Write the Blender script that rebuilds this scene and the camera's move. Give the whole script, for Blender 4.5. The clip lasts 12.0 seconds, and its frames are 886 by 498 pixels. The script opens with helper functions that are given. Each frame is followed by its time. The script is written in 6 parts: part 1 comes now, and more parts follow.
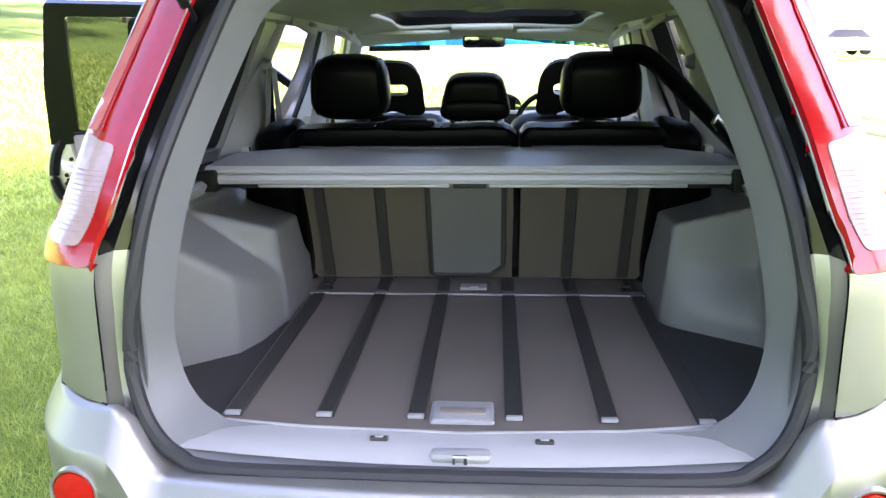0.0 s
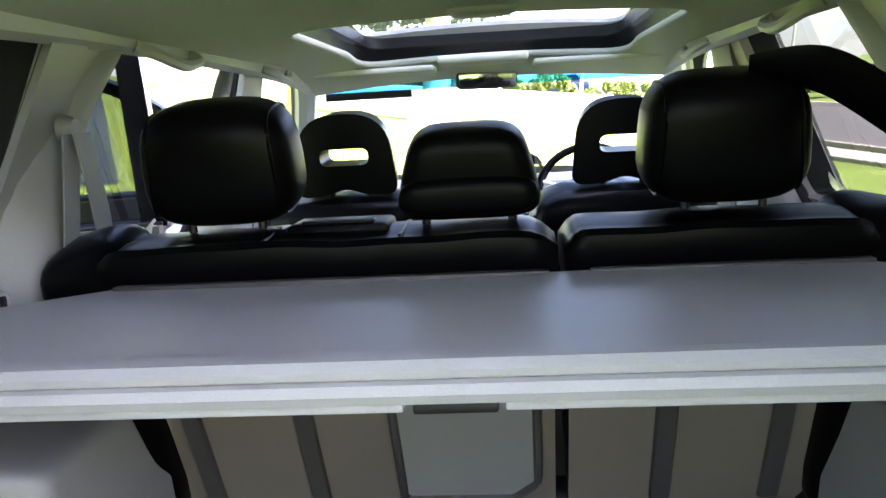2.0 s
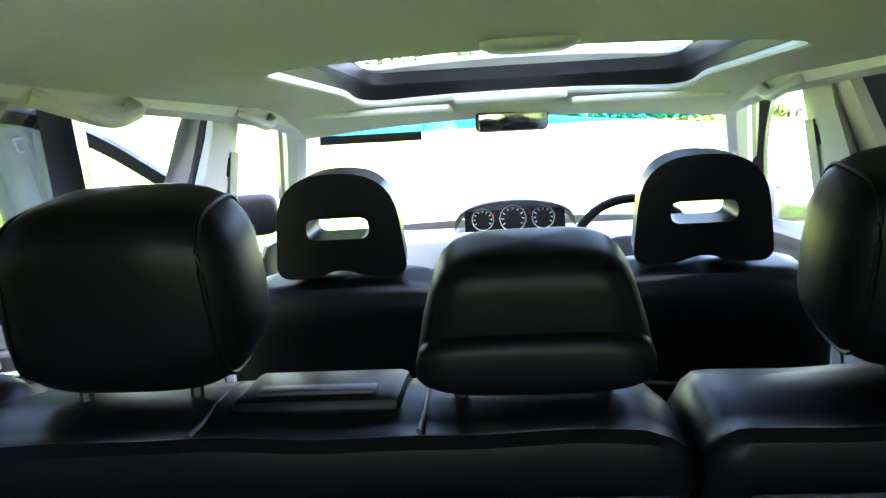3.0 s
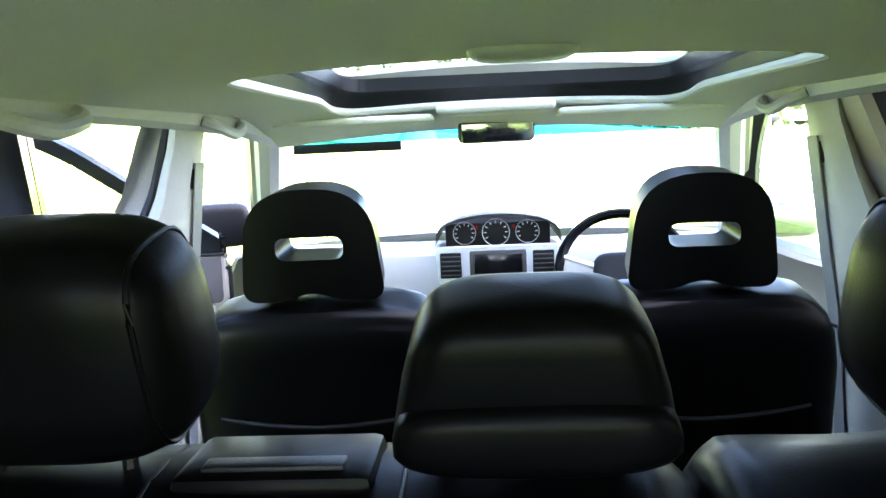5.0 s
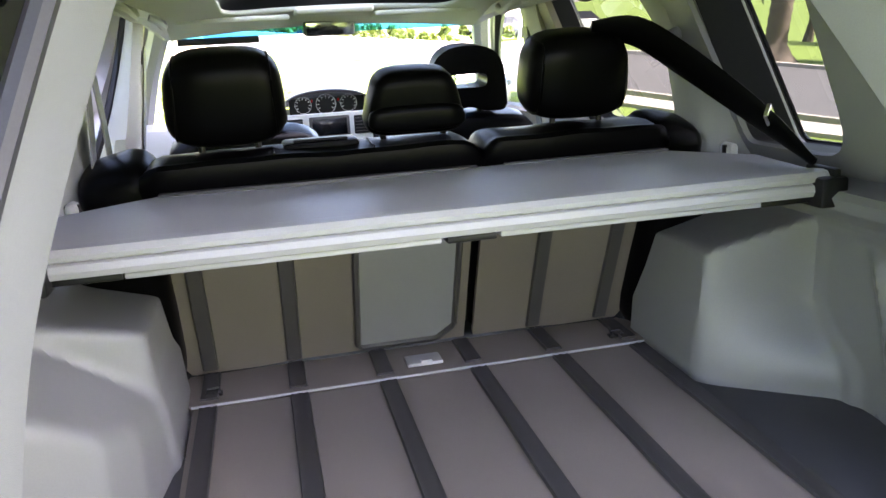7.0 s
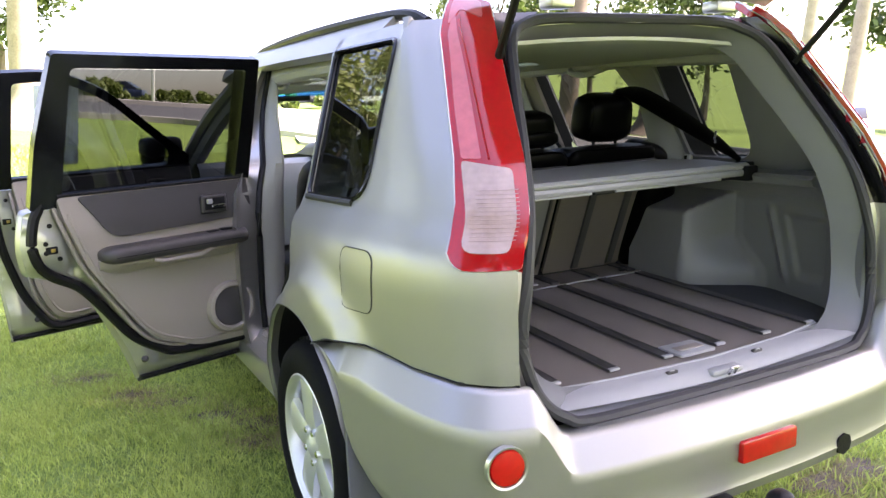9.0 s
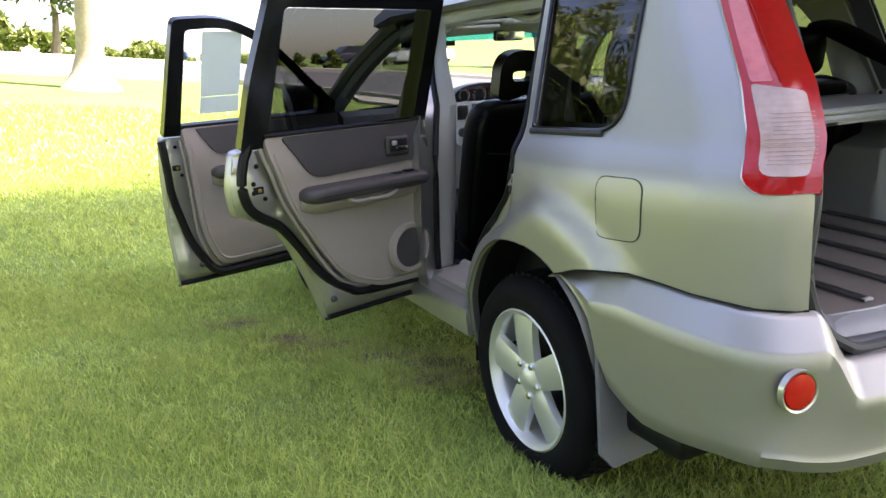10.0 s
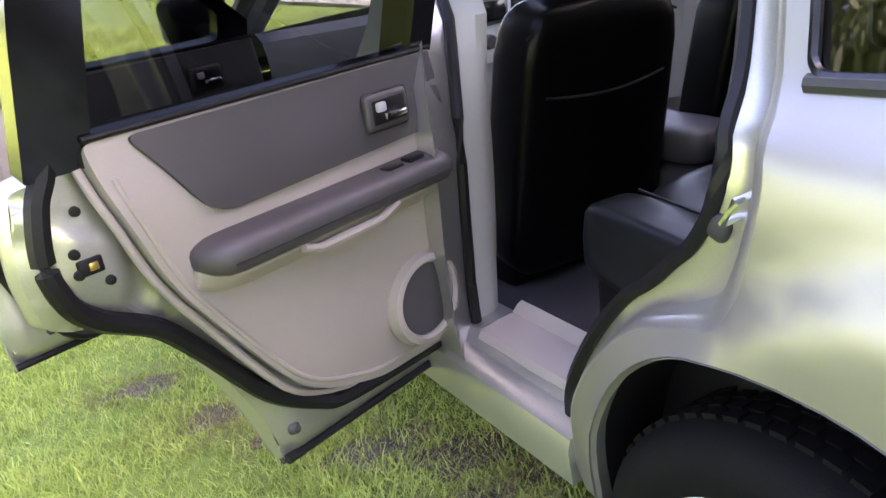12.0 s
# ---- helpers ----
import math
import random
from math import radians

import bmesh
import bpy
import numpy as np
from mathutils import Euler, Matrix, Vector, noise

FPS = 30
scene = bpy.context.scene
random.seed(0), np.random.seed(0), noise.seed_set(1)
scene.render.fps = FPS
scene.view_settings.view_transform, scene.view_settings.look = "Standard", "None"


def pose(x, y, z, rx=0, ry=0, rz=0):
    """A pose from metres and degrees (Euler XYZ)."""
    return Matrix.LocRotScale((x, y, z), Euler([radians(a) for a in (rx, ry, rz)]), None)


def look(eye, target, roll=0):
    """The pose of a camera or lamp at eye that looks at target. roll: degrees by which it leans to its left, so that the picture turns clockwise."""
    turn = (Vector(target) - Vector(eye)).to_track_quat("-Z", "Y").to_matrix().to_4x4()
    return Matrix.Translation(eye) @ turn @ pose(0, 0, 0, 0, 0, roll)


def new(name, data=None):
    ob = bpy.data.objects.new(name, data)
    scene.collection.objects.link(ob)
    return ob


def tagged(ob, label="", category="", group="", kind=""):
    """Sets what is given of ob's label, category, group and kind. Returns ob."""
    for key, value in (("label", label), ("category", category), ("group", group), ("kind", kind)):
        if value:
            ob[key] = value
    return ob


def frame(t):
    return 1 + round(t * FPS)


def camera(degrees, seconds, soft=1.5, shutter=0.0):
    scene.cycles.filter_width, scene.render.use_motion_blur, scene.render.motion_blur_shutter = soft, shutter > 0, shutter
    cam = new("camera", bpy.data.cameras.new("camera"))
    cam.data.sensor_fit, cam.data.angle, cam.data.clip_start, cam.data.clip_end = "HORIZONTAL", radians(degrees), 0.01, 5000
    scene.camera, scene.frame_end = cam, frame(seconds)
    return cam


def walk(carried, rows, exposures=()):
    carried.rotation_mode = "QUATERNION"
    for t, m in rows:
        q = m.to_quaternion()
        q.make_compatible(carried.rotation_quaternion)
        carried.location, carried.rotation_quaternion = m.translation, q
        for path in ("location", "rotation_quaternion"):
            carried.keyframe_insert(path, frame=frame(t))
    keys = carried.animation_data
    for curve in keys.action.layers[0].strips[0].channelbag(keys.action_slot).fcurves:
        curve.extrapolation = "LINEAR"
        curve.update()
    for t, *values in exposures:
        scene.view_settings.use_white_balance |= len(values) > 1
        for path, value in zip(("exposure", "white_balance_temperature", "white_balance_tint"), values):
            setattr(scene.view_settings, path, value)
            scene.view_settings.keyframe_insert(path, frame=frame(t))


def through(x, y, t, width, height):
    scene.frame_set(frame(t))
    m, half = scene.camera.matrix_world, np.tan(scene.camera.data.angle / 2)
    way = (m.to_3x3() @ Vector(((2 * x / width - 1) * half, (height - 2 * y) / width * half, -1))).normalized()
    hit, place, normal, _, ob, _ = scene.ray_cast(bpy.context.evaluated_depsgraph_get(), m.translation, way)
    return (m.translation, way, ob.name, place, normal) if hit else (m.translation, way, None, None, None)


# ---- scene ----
cam = camera(59.0, 12.0)
EXPOSURES = [(0.0, 3.56, 6530, 29), (0.5, 3.94, 6980, 28), (1.0, 4.01, 6930, 27), (1.5, 4.36, 6680, 30), (2.0, 4.14, 6680, 31), (2.5, 4.61, 6580, 27), (3.0, 4.96, 6330, 23), (5.0, 4.86, 6380, 22), (5.5, 4.84, 6580, 22), (6.0, 4.71, 7080, 31), (7.0, 4.36, 7030, 32), (9.0, 3.29, 7200, 33), (9.5, 2.95, 7200, 33), (10.2, 2.84, 7100, 29), (11.0, 3.11, 6800, 33), (12.0, 4.01, 7200, 41)]
PATH = [
    (0, (0.062, -1.188, 1.322), (-0.074, 0.751, 0.852), -0.6),
    (0.5, (0.123, -0.933, 1.301), (-0.101, 0.946, 0.653), -0.6),
    (1, (0.053, -0.669, 1.263), (-0.078, 1.248, 0.707), -0.4),
    (1.5, (0.024, -0.416, 1.262), (-0.013, 1.518, 0.754), -0.7),
    (2, (0.055, -0.1, 1.298), (-0.118, 1.864, 0.962), -3.3),
    (2.5, (0.037, 0.121, 1.337), (-0.192, 2.079, 1.004), -3.8),
    (3, (-0.01, 0.322, 1.366), (-0.187, 2.294, 1.084), -3.3),
    (4.8, (-0.018, 0.492, 1.364), (-0.128, 2.473, 1.108), -2.5),
    (5, (-0.021, 0.428, 1.381), (-0.143, 2.406, 1.107), -2.6),
    (5.5, (-0.067, 0.206, 1.399), (-0.146, 2.172, 1.037), -0.9),
    (6, (-0.108, 0.003, 1.37), (0.003, 1.962, 0.982), -1.0),
    (6.5, (-0.191, -0.3, 1.315), (0.029, 1.638, 0.871), -3.3),
    (7, (-0.29, -0.527, 1.324), (0.142, 1.359, 0.816), -3.2),
    (7.2, (-0.367, -0.611, 1.31), (0.177, 1.243, 0.792), -3.5),
    (8.8, (-1.355, -1.236, 1.329), (-0.459, 0.506, 0.93), -3.5),
    (9, (-1.496, -1.261, 1.326), (-0.581, 0.479, 0.959), -2.3),
    (9.5, (-1.868, -1.271, 1.288), (-0.945, 0.451, 0.86), -2.7),
    (10, (-1.985, -1.04, 1.279), (-1.164, 0.725, 0.82), -3.2),
    (10.5, (-1.956, -0.668, 1.321), (-1.081, 1.065, 0.84), -4.6),
    (11, (-1.906, -0.336, 1.304), (-0.967, 1.347, 0.768), -4.3),
    (11.1, (-1.876, -0.244, 1.318), (-0.921, 1.424, 0.765), -4.3),
    (11.5, (-1.776, 0.01, 1.31), (-0.793, 1.636, 0.686), -4.1),
    (12, (-1.519, 0.366, 1.264), (-0.623, 2.0, 0.538), -7.9),
]
walk(cam, [(t, look(eye, target, roll)) for t, eye, target, roll in PATH], EXPOSURES)

# ---- light ----
world = bpy.data.worlds.new("sky")
scene.world = world
world.use_nodes = True
wn = world.node_tree
sky = wn.nodes.new("ShaderNodeTexSky")
sky.sky_type, sky.sun_disc = "NISHITA", False
sky.sun_elevation, sky.sun_rotation = radians(55), radians(115)
sky.air_density, sky.dust_density, sky.ozone_density = 1.0, 2.0, 1.0
wn.links.new(sky.outputs[0], wn.nodes["Background"].inputs[0])
wn.nodes["Background"].inputs[1].default_value = 0.11
sun = new("sun", bpy.data.lights.new("sun", "SUN"))
sun.data.energy, sun.data.angle, sun.data.color = 5.0, radians(4.0), (1.0, 0.96, 0.90)
sun.matrix_world = look((0.520, -0.243, 0.819), (0, 0, 0))


# ---- materials ----
def material(name, colour, rough=0.5, metal=0.0, coat=0.0, vary=0.12, scale=6.0, fine=120.0, bump=0.0, bscale=300.0, spec=0.5, sheen=0.0, lump=0.0):
    """A surface with large and fine variation of colour and gloss, and fine relief."""
    m = bpy.data.materials.new(name)
    m.use_nodes = True
    n, l = m.node_tree.nodes, m.node_tree.links
    b = n["Principled BSDF"]
    b.inputs["Roughness"].default_value, b.inputs["Metallic"].default_value = rough, metal
    b.inputs["Coat Weight"].default_value, b.inputs["Specular IOR Level"].default_value = coat, spec
    b.inputs["Coat Roughness"].default_value = 0.06
    b.inputs["Sheen Weight"].default_value = sheen
    co = n.new("ShaderNodeTexCoord")
    big, small = n.new("ShaderNodeTexNoise"), n.new("ShaderNodeTexNoise")
    big.inputs["Scale"].default_value, small.inputs["Scale"].default_value = scale, fine
    big.inputs["Detail"].default_value = 4
    add = n.new("ShaderNodeMath")
    add.operation = "ADD"
    ramp = n.new("ShaderNodeMapRange")
    ramp.inputs["From Min"].default_value, ramp.inputs["From Max"].default_value = 0.6, 1.4
    ramp.inputs["To Min"].default_value, ramp.inputs["To Max"].default_value = 1 - vary, 1 + vary
    mix = n.new("ShaderNodeVectorMath")
    mix.operation = "SCALE"
    mix.inputs[0].default_value = colour
    for t in (big, small):
        l.new(co.outputs["Object"], t.inputs["Vector"])
    l.new(big.outputs["Fac"], add.inputs[0]), l.new(small.outputs["Fac"], add.inputs[1])
    l.new(add.outputs[0], ramp.inputs["Value"]), l.new(ramp.outputs[0], mix.inputs["Scale"])
    l.new(mix.outputs[0], b.inputs["Base Color"])
    rr = n.new("ShaderNodeMapRange")
    rr.inputs["To Min"].default_value, rr.inputs["To Max"].default_value = max(0.02, rough - 0.08), min(1, rough + 0.08)
    l.new(big.outputs["Fac"], rr.inputs["Value"]), l.new(rr.outputs[0], b.inputs["Roughness"])
    if bump:
        bt, bp = n.new("ShaderNodeTexNoise"), n.new("ShaderNodeBump")
        bt.inputs["Scale"].default_value, bp.inputs["Strength"].default_value = bscale, bump
        bp.inputs["Distance"].default_value = 0.002
        l.new(co.outputs["Object"], bt.inputs["Vector"]), l.new(bt.outputs["Fac"], bp.inputs["Height"])
        last = bp
        if lump:
            bl = n.new("ShaderNodeBump")
            bl.inputs["Strength"].default_value, bl.inputs["Distance"].default_value = lump, 0.01
            l.new(big.outputs["Fac"], bl.inputs["Height"]), l.new(bp.outputs[0], bl.inputs["Normal"])
            last = bl
        l.new(last.outputs[0], b.inputs["Normal"])
    return m


def glass_material(name, tint, gloss=0.02):
    """Thin glass: tinted see-through, with a mirror sheen by Fresnel."""
    m = bpy.data.materials.new(name)
    m.use_nodes = True
    n, l = m.node_tree.nodes, m.node_tree.links
    n.remove(n["Principled BSDF"])
    tr, gl, mx, fr, sq, ad = (n.new("ShaderNode" + k) for k in ("BsdfTransparent", "BsdfGlossy", "MixShader", "LayerWeight", "Math", "Math"))
    tr.inputs[0].default_value = (*tint, 1)
    gl.inputs["Roughness"].default_value = gloss
    fr.inputs["Blend"].default_value = 0.5
    sq.operation, ad.operation = "POWER", "MULTIPLY_ADD"
    sq.inputs[1].default_value, ad.inputs[1].default_value, ad.inputs[2].default_value = 4.5, 0.92, 0.06
    l.new(fr.outputs["Facing"], sq.inputs[0]), l.new(sq.outputs[0], ad.inputs[0]), l.new(ad.outputs[0], mx.inputs[0])
    l.new(tr.outputs[0], mx.inputs[1]), l.new(gl.outputs[0], mx.inputs[2])
    l.new(mx.outputs[0], n["Material Output"].inputs[0])
    return m


def lens_material(name, colour, rough=0.12, ribs=0.3):
    """Moulded lamp plastic: glossy coat over ribbed coloured plastic."""
    m = material(name, colour, rough, 0.0, 0.35, 0.15, 9, 60)
    n, l = m.node_tree.nodes, m.node_tree.links
    wave, bp, co = n.new("ShaderNodeTexWave"), n.new("ShaderNodeBump"), n.new("ShaderNodeTexCoord")
    wave.bands_direction = "Z"
    wave.inputs["Scale"].default_value = 28
    bp.inputs["Strength"].default_value, bp.inputs["Distance"].default_value = ribs, 0.002
    l.new(co.outputs["Object"], wave.inputs["Vector"]), l.new(wave.outputs["Fac"], bp.inputs["Height"])
    l.new(bp.outputs[0], n["Principled BSDF"].inputs["Normal"])
    return m


def paper_material(name, colour, through):
    """Thin paper: matt, with light coming through from behind."""
    m = material(name, colour, 0.8, 0, 0, 0.03, 4, 200)
    n, l = m.node_tree.nodes, m.node_tree.links
    tr, mx = n.new("ShaderNodeBsdfTranslucent"), n.new("ShaderNodeMixShader")
    tr.inputs[0].default_value, mx.inputs[0].default_value = (*colour, 1), through
    l.new(n["Principled BSDF"].outputs[0], mx.inputs[1]), l.new(tr.outputs[0], mx.inputs[2])
    l.new(mx.outputs[0], n["Material Output"].inputs[0])
    return m


PAPER = paper_material("taped_paper", (0.90, 0.90, 0.89), 0.55)
PAINT = material("champagne_silver_paint", (0.37, 0.360, 0.340), 0.42, 0.76, 0.2, 0.05, 3, 900, 0.03, 1500)
PAINT.node_tree.nodes["Principled BSDF"].inputs["Coat Roughness"].default_value = 0.28
PAINT_IN = material("silver_paint_inside", (0.52, 0.51, 0.48), 0.31, 0.80, 0.4, 0.08, 5, 300)
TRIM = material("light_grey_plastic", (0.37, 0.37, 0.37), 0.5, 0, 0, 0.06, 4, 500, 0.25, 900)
# Darker copy of TRIM: the boot's shade is put into the colour.
TRIM_SHADED = material("shaded_grey_plastic", (0.185, 0.187, 0.192), 0.37, 0, 0, 0.07, 4, 500, 0.25, 900)
TRIM_PILLAR = material("pale_pillar_plastic", (0.34, 0.33, 0.305), 0.55, 0, 0, 0.06, 4, 500, 0.25, 900)
TRIM_WARM = material("warm_grey_plastic", (0.30, 0.262, 0.23), 0.5, 0, 0, 0.06, 4, 500, 0.25, 900)
TRIM_DARK = material("dark_grey_vinyl", (0.045, 0.041, 0.041), 0.48, 0, 0, 0.1, 6, 400, 0.3, 700)
TRIM_MID = material("mid_grey_rubber", (0.14, 0.14, 0.15), 0.55, 0, 0, 0.12, 7, 300, 0.2, 500)
LINER = material("headliner_cloth", (0.50, 0.51, 0.43), 0.9, 0, 0, 0.06, 3, 700, 0.3, 900, 0.2)
BLACK = material("black_plastic", (0.008, 0.008, 0.009), 0.42, 0, 0, 0.2, 8, 300, 0.2, 800, 0.22)
RUBBER = material("grey_black_rubber", (0.030, 0.030, 0.033), 0.55, 0, 0, 0.15, 12, 300)
GLOSSBLACK = material("gloss_black_frame", (0.005, 0.005, 0.006), 0.2, 0, 0.2, 0.2, 6, 200)
FRONTLEATHER = material("front_black_leather", (0.0018, 0.0019, 0.0022), 0.32, 0, 0, 0.25, 9, 250, 0.08, 420, 0.12, 0, 0.10)
# LEATHER lightened for the bench: its daylight sheen is put into the colour.
BENCH = material("daylit_black_leather", (0.007, 0.0085, 0.0095), 0.36, 0, 0, 0.25, 9, 250, 0.12, 420, 0.3, 0, 0.12)
FLOORMAT = material("charcoal_floor_carpet", (0.030, 0.030, 0.034), 0.9, 0, 0, 0.2, 8, 500, 0.4, 800)
LEATHER = material("black_leather", (0.0015, 0.0015, 0.0018), 0.34, 0, 0, 0.25, 9, 250, 0.06, 420, 0.06, 0, 0.06)
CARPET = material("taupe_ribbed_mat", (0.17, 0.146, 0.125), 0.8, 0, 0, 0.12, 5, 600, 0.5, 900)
# Same mat as CARPET; the load cover's shade is put into its colour.
CARPET_SHADED = material("shaded_seat_carpet", (0.125, 0.108, 0.093), 0.85, 0, 0, 0.12, 5, 600, 0.5, 900)
STRIP = material("dark_rubber_strip", (0.042, 0.040, 0.040), 0.5, 0, 0, 0.12, 8, 500, 0.2, 600)
POCKET = material("charcoal_felt", (0.05, 0.05, 0.052), 0.9, 0, 0, 0.2, 10, 600, 0.4, 900)
VINYL = material("silver_grey_vinyl", (0.31, 0.31, 0.32), 0.42, 0, 0, 0.06, 3, 400, 0.2, 700, 0.5, 0, 0.1)
TYRE = material("tyre_rubber", (0.006, 0.006, 0.0065), 0.75, 0, 0, 0.3, 14, 200, 0.3, 300, 0.12)
ALLOY = material("silver_alloy", (0.74, 0.74, 0.72), 0.42, 0.75, 0.15, 0.05, 12, 300)
CHROME = material("chrome", (0.75, 0.75, 0.76), 0.12, 1.0, 0, 0.03, 10, 200)
BRASS = material("brass", (0.6, 0.42, 0.12), 0.3, 0.9, 0, 0.05, 20, 200)
WHITE = material("white_paper", (0.82, 0.82, 0.81), 0.8, 0, 0, 0.03, 4, 200)
SILVERPLATE = material("silver_dash_plastic", (0.75, 0.75, 0.75), 0.4, 0.1, 0, 0.04, 8, 300)
RED = lens_material("red_lamp_plastic", (0.40, 0.003, 0.006), 0.12, 0.03)
CLEAR = lens_material("clear_pink_lamp_plastic", (0.44, 0.30, 0.29), 0.16, 0.05)
PALERED = lens_material("pale_red_lamp_plastic", (0.55, 0.11, 0.13), 0.13, 0.03)
REDREF = lens_material("red_reflector", (0.52, 0.006, 0.006), 0.14, 0.03)
TINT = glass_material("privacy_glass", (0.13, 0.14, 0.13))
QGLASS = glass_material("quarter_glass", (0.115, 0.127, 0.12))
PANE = glass_material("clear_car_glass", (0.86, 0.92, 0.90))
BLUE = glass_material("blue_sunband", (0.04, 0.42, 0.85))


# ---- builders ----
def link(name, verts, faces, mat, parent=None, label="", smooth=True, mats=None, fmat=None):
    """One mesh object from points and faces."""
    me = bpy.data.meshes.new(name)
    me.from_pydata([tuple(v) for v in verts], [], faces)
    for m in (mats or [mat]):
        me.materials.append(m)
    if fmat is not None:
        me.polygons.foreach_set("material_index", fmat)
    if smooth:
        me.shade_smooth()
        me.set_sharp_from_angle(angle=radians(38))
    me.update()
    ob = new(name, me)
    if parent is not None:
        ob.parent = parent
    if label:
        ob["label"] = label
    return ob


def part(name, bm, mat, parent=None, label="", smooth=True):
    """Links a bmesh as one mesh object."""
    me = bpy.data.meshes.new(name)
    bmesh.ops.recalc_face_normals(bm, faces=bm.faces)
    bm.to_mesh(me)
    bm.free()
    me.materials.append(mat)
    if smooth:
        me.shade_smooth()
        me.set_sharp_from_angle(angle=radians(38))
    ob = new(name, me)
    if parent is not None:
        ob.parent = parent
    if label:
        ob["label"] = label
    return ob


def box(bm, x0, x1, y0, y1, z0, z1, bevel=0.0, m=None, seg=2):
    """A bevelled block added to bm."""
    got = bmesh.ops.create_cube(bm, size=1)
    vs = got["verts"]
    bmesh.ops.scale(bm, vec=(x1 - x0, y1 - y0, z1 - z0), verts=vs)
    bmesh.ops.translate(bm, vec=((x0 + x1) / 2, (y0 + y1) / 2, (z0 + z1) / 2), verts=vs)
    if bevel:
        es = list({e for v in vs for e in v.link_edges})
        got = bmesh.ops.bevel(bm, geom=es, offset=bevel, segments=seg, affect="EDGES", profile=0.5)
        vs = list({v for f in got["faces"] for v in f.verts} | {v for v in vs if v.is_valid})
    if m is not None:
        bmesh.ops.transform(bm, matrix=m, verts=vs)
    return vs


def rounded(pts, r=0.03, n=5):
    """A closed outline with its corners rounded; a point may carry a radius of its own."""
    out, k = [], len(pts)
    for i, p in enumerate(pts):
        rad = p[2] if len(p) > 2 else r
        a, b, c = (Vector(pts[j % k][:2]) for j in (i - 1, i, i + 1))
        u, v = (a - b), (c - b)
        d = min(rad, u.length * 0.45, v.length * 0.45)
        if d < 1e-4:
            out.append(tuple(b))
            continue
        p0, p1 = b + u.normalized() * d, b + v.normalized() * d
        for q in range(n + 1):
            t = q / n
            out.append(tuple(p0 * (1 - t) ** 2 + b * 2 * t * (1 - t) + p1 * t * t))
    return out


def inside(p, poly):
    hit, k = False, len(poly)
    for i in range(k):
        (x0, y0), (x1, y1) = poly[i][:2], poly[i - 1][:2]
        if (y0 > p[1]) != (y1 > p[1]) and p[0] < (x1 - x0) * (p[1] - y0) / (y1 - y0) + x0:
            hit = not hit
    return hit


def dense(poly, step):
    """The outline with no edge longer than step."""
    out = []
    for i, p in enumerate(poly):
        q = poly[(i + 1) % len(poly)]
        k = max(1, int(math.hypot(q[0] - p[0], q[1] - p[1]) / step))
        out += [(p[0] + (q[0] - p[0]) * j / k, p[1] + (q[1] - p[1]) * j / k) for j in range(k)]
    return out


def sheet(outline, holes, step):
    """Points and triangles that fill a flat outline with holes."""
    from mathutils.geometry import delaunay_2d_cdt
    loops = [dense(o, step) for o in (outline, *holes)]
    pts, edges = [], []
    for lp in loops:
        k = len(pts)
        pts += [Vector(p) for p in lp]
        edges += [(k + i, k + (i + 1) % len(lp)) for i in range(len(lp))]
    xs, ys = [p[0] for p in outline], [p[1] for p in outline]
    rim = np.array([p[:] for p in pts])
    y = min(ys) + step * 0.5
    row = 0
    while y < max(ys):
        x = min(xs) + step * (0.5 if row % 2 else 0.25)
        while x < max(xs):
            if inside((x, y), outline) and not any(inside((x, y), h) for h in holes) and ((rim - (x, y)) ** 2).sum(1).min() > (0.45 * step) ** 2:
                pts.append(Vector((x, y)))
            x += step
        y += step
        row += 1
    vs, _, fs, *_ = delaunay_2d_cdt(pts, edges, [], 0, 1e-6)
    keep = []
    for f in fs:
        c = (sum(vs[i].x for i in f) / 3, sum(vs[i].y for i in f) / 3)
        if inside(c, outline) and not any(inside(c, h) for h in holes):
            keep.append(tuple(f))
    return [tuple(v) for v in vs], keep


def skin(name, outline, holes, fn, thick, mat, parent, label="", step=0.04):
    """A sheet of some thickness, laid on the surface fn(u, v); thick goes along the surface's normal."""
    flat, tris = sheet(outline, holes, step)
    front, back = [], []
    for u, v in flat:
        p = Vector(fn(u, v))
        n = (Vector(fn(u + 0.002, v)) - p).cross(Vector(fn(u, v + 0.002)) - p)
        n = n.normalized() if n.length else Vector((0, 0, 1))
        front.append(p), back.append(p - n * thick)
    k = len(front)
    faces = list(tris)
    if thick:
        faces += [tuple(k + i for i in reversed(t)) for t in tris]
        count = {}
        for t in tris:
            for a, b in ((t[0], t[1]), (t[1], t[2]), (t[2], t[0])):
                count[(a, b)] = 1
        faces += [(b, a, k + a, k + b) for a, b in count if (b, a) not in count]
    else:
        back = []
    return link(name, front + back, faces, mat, parent, label)


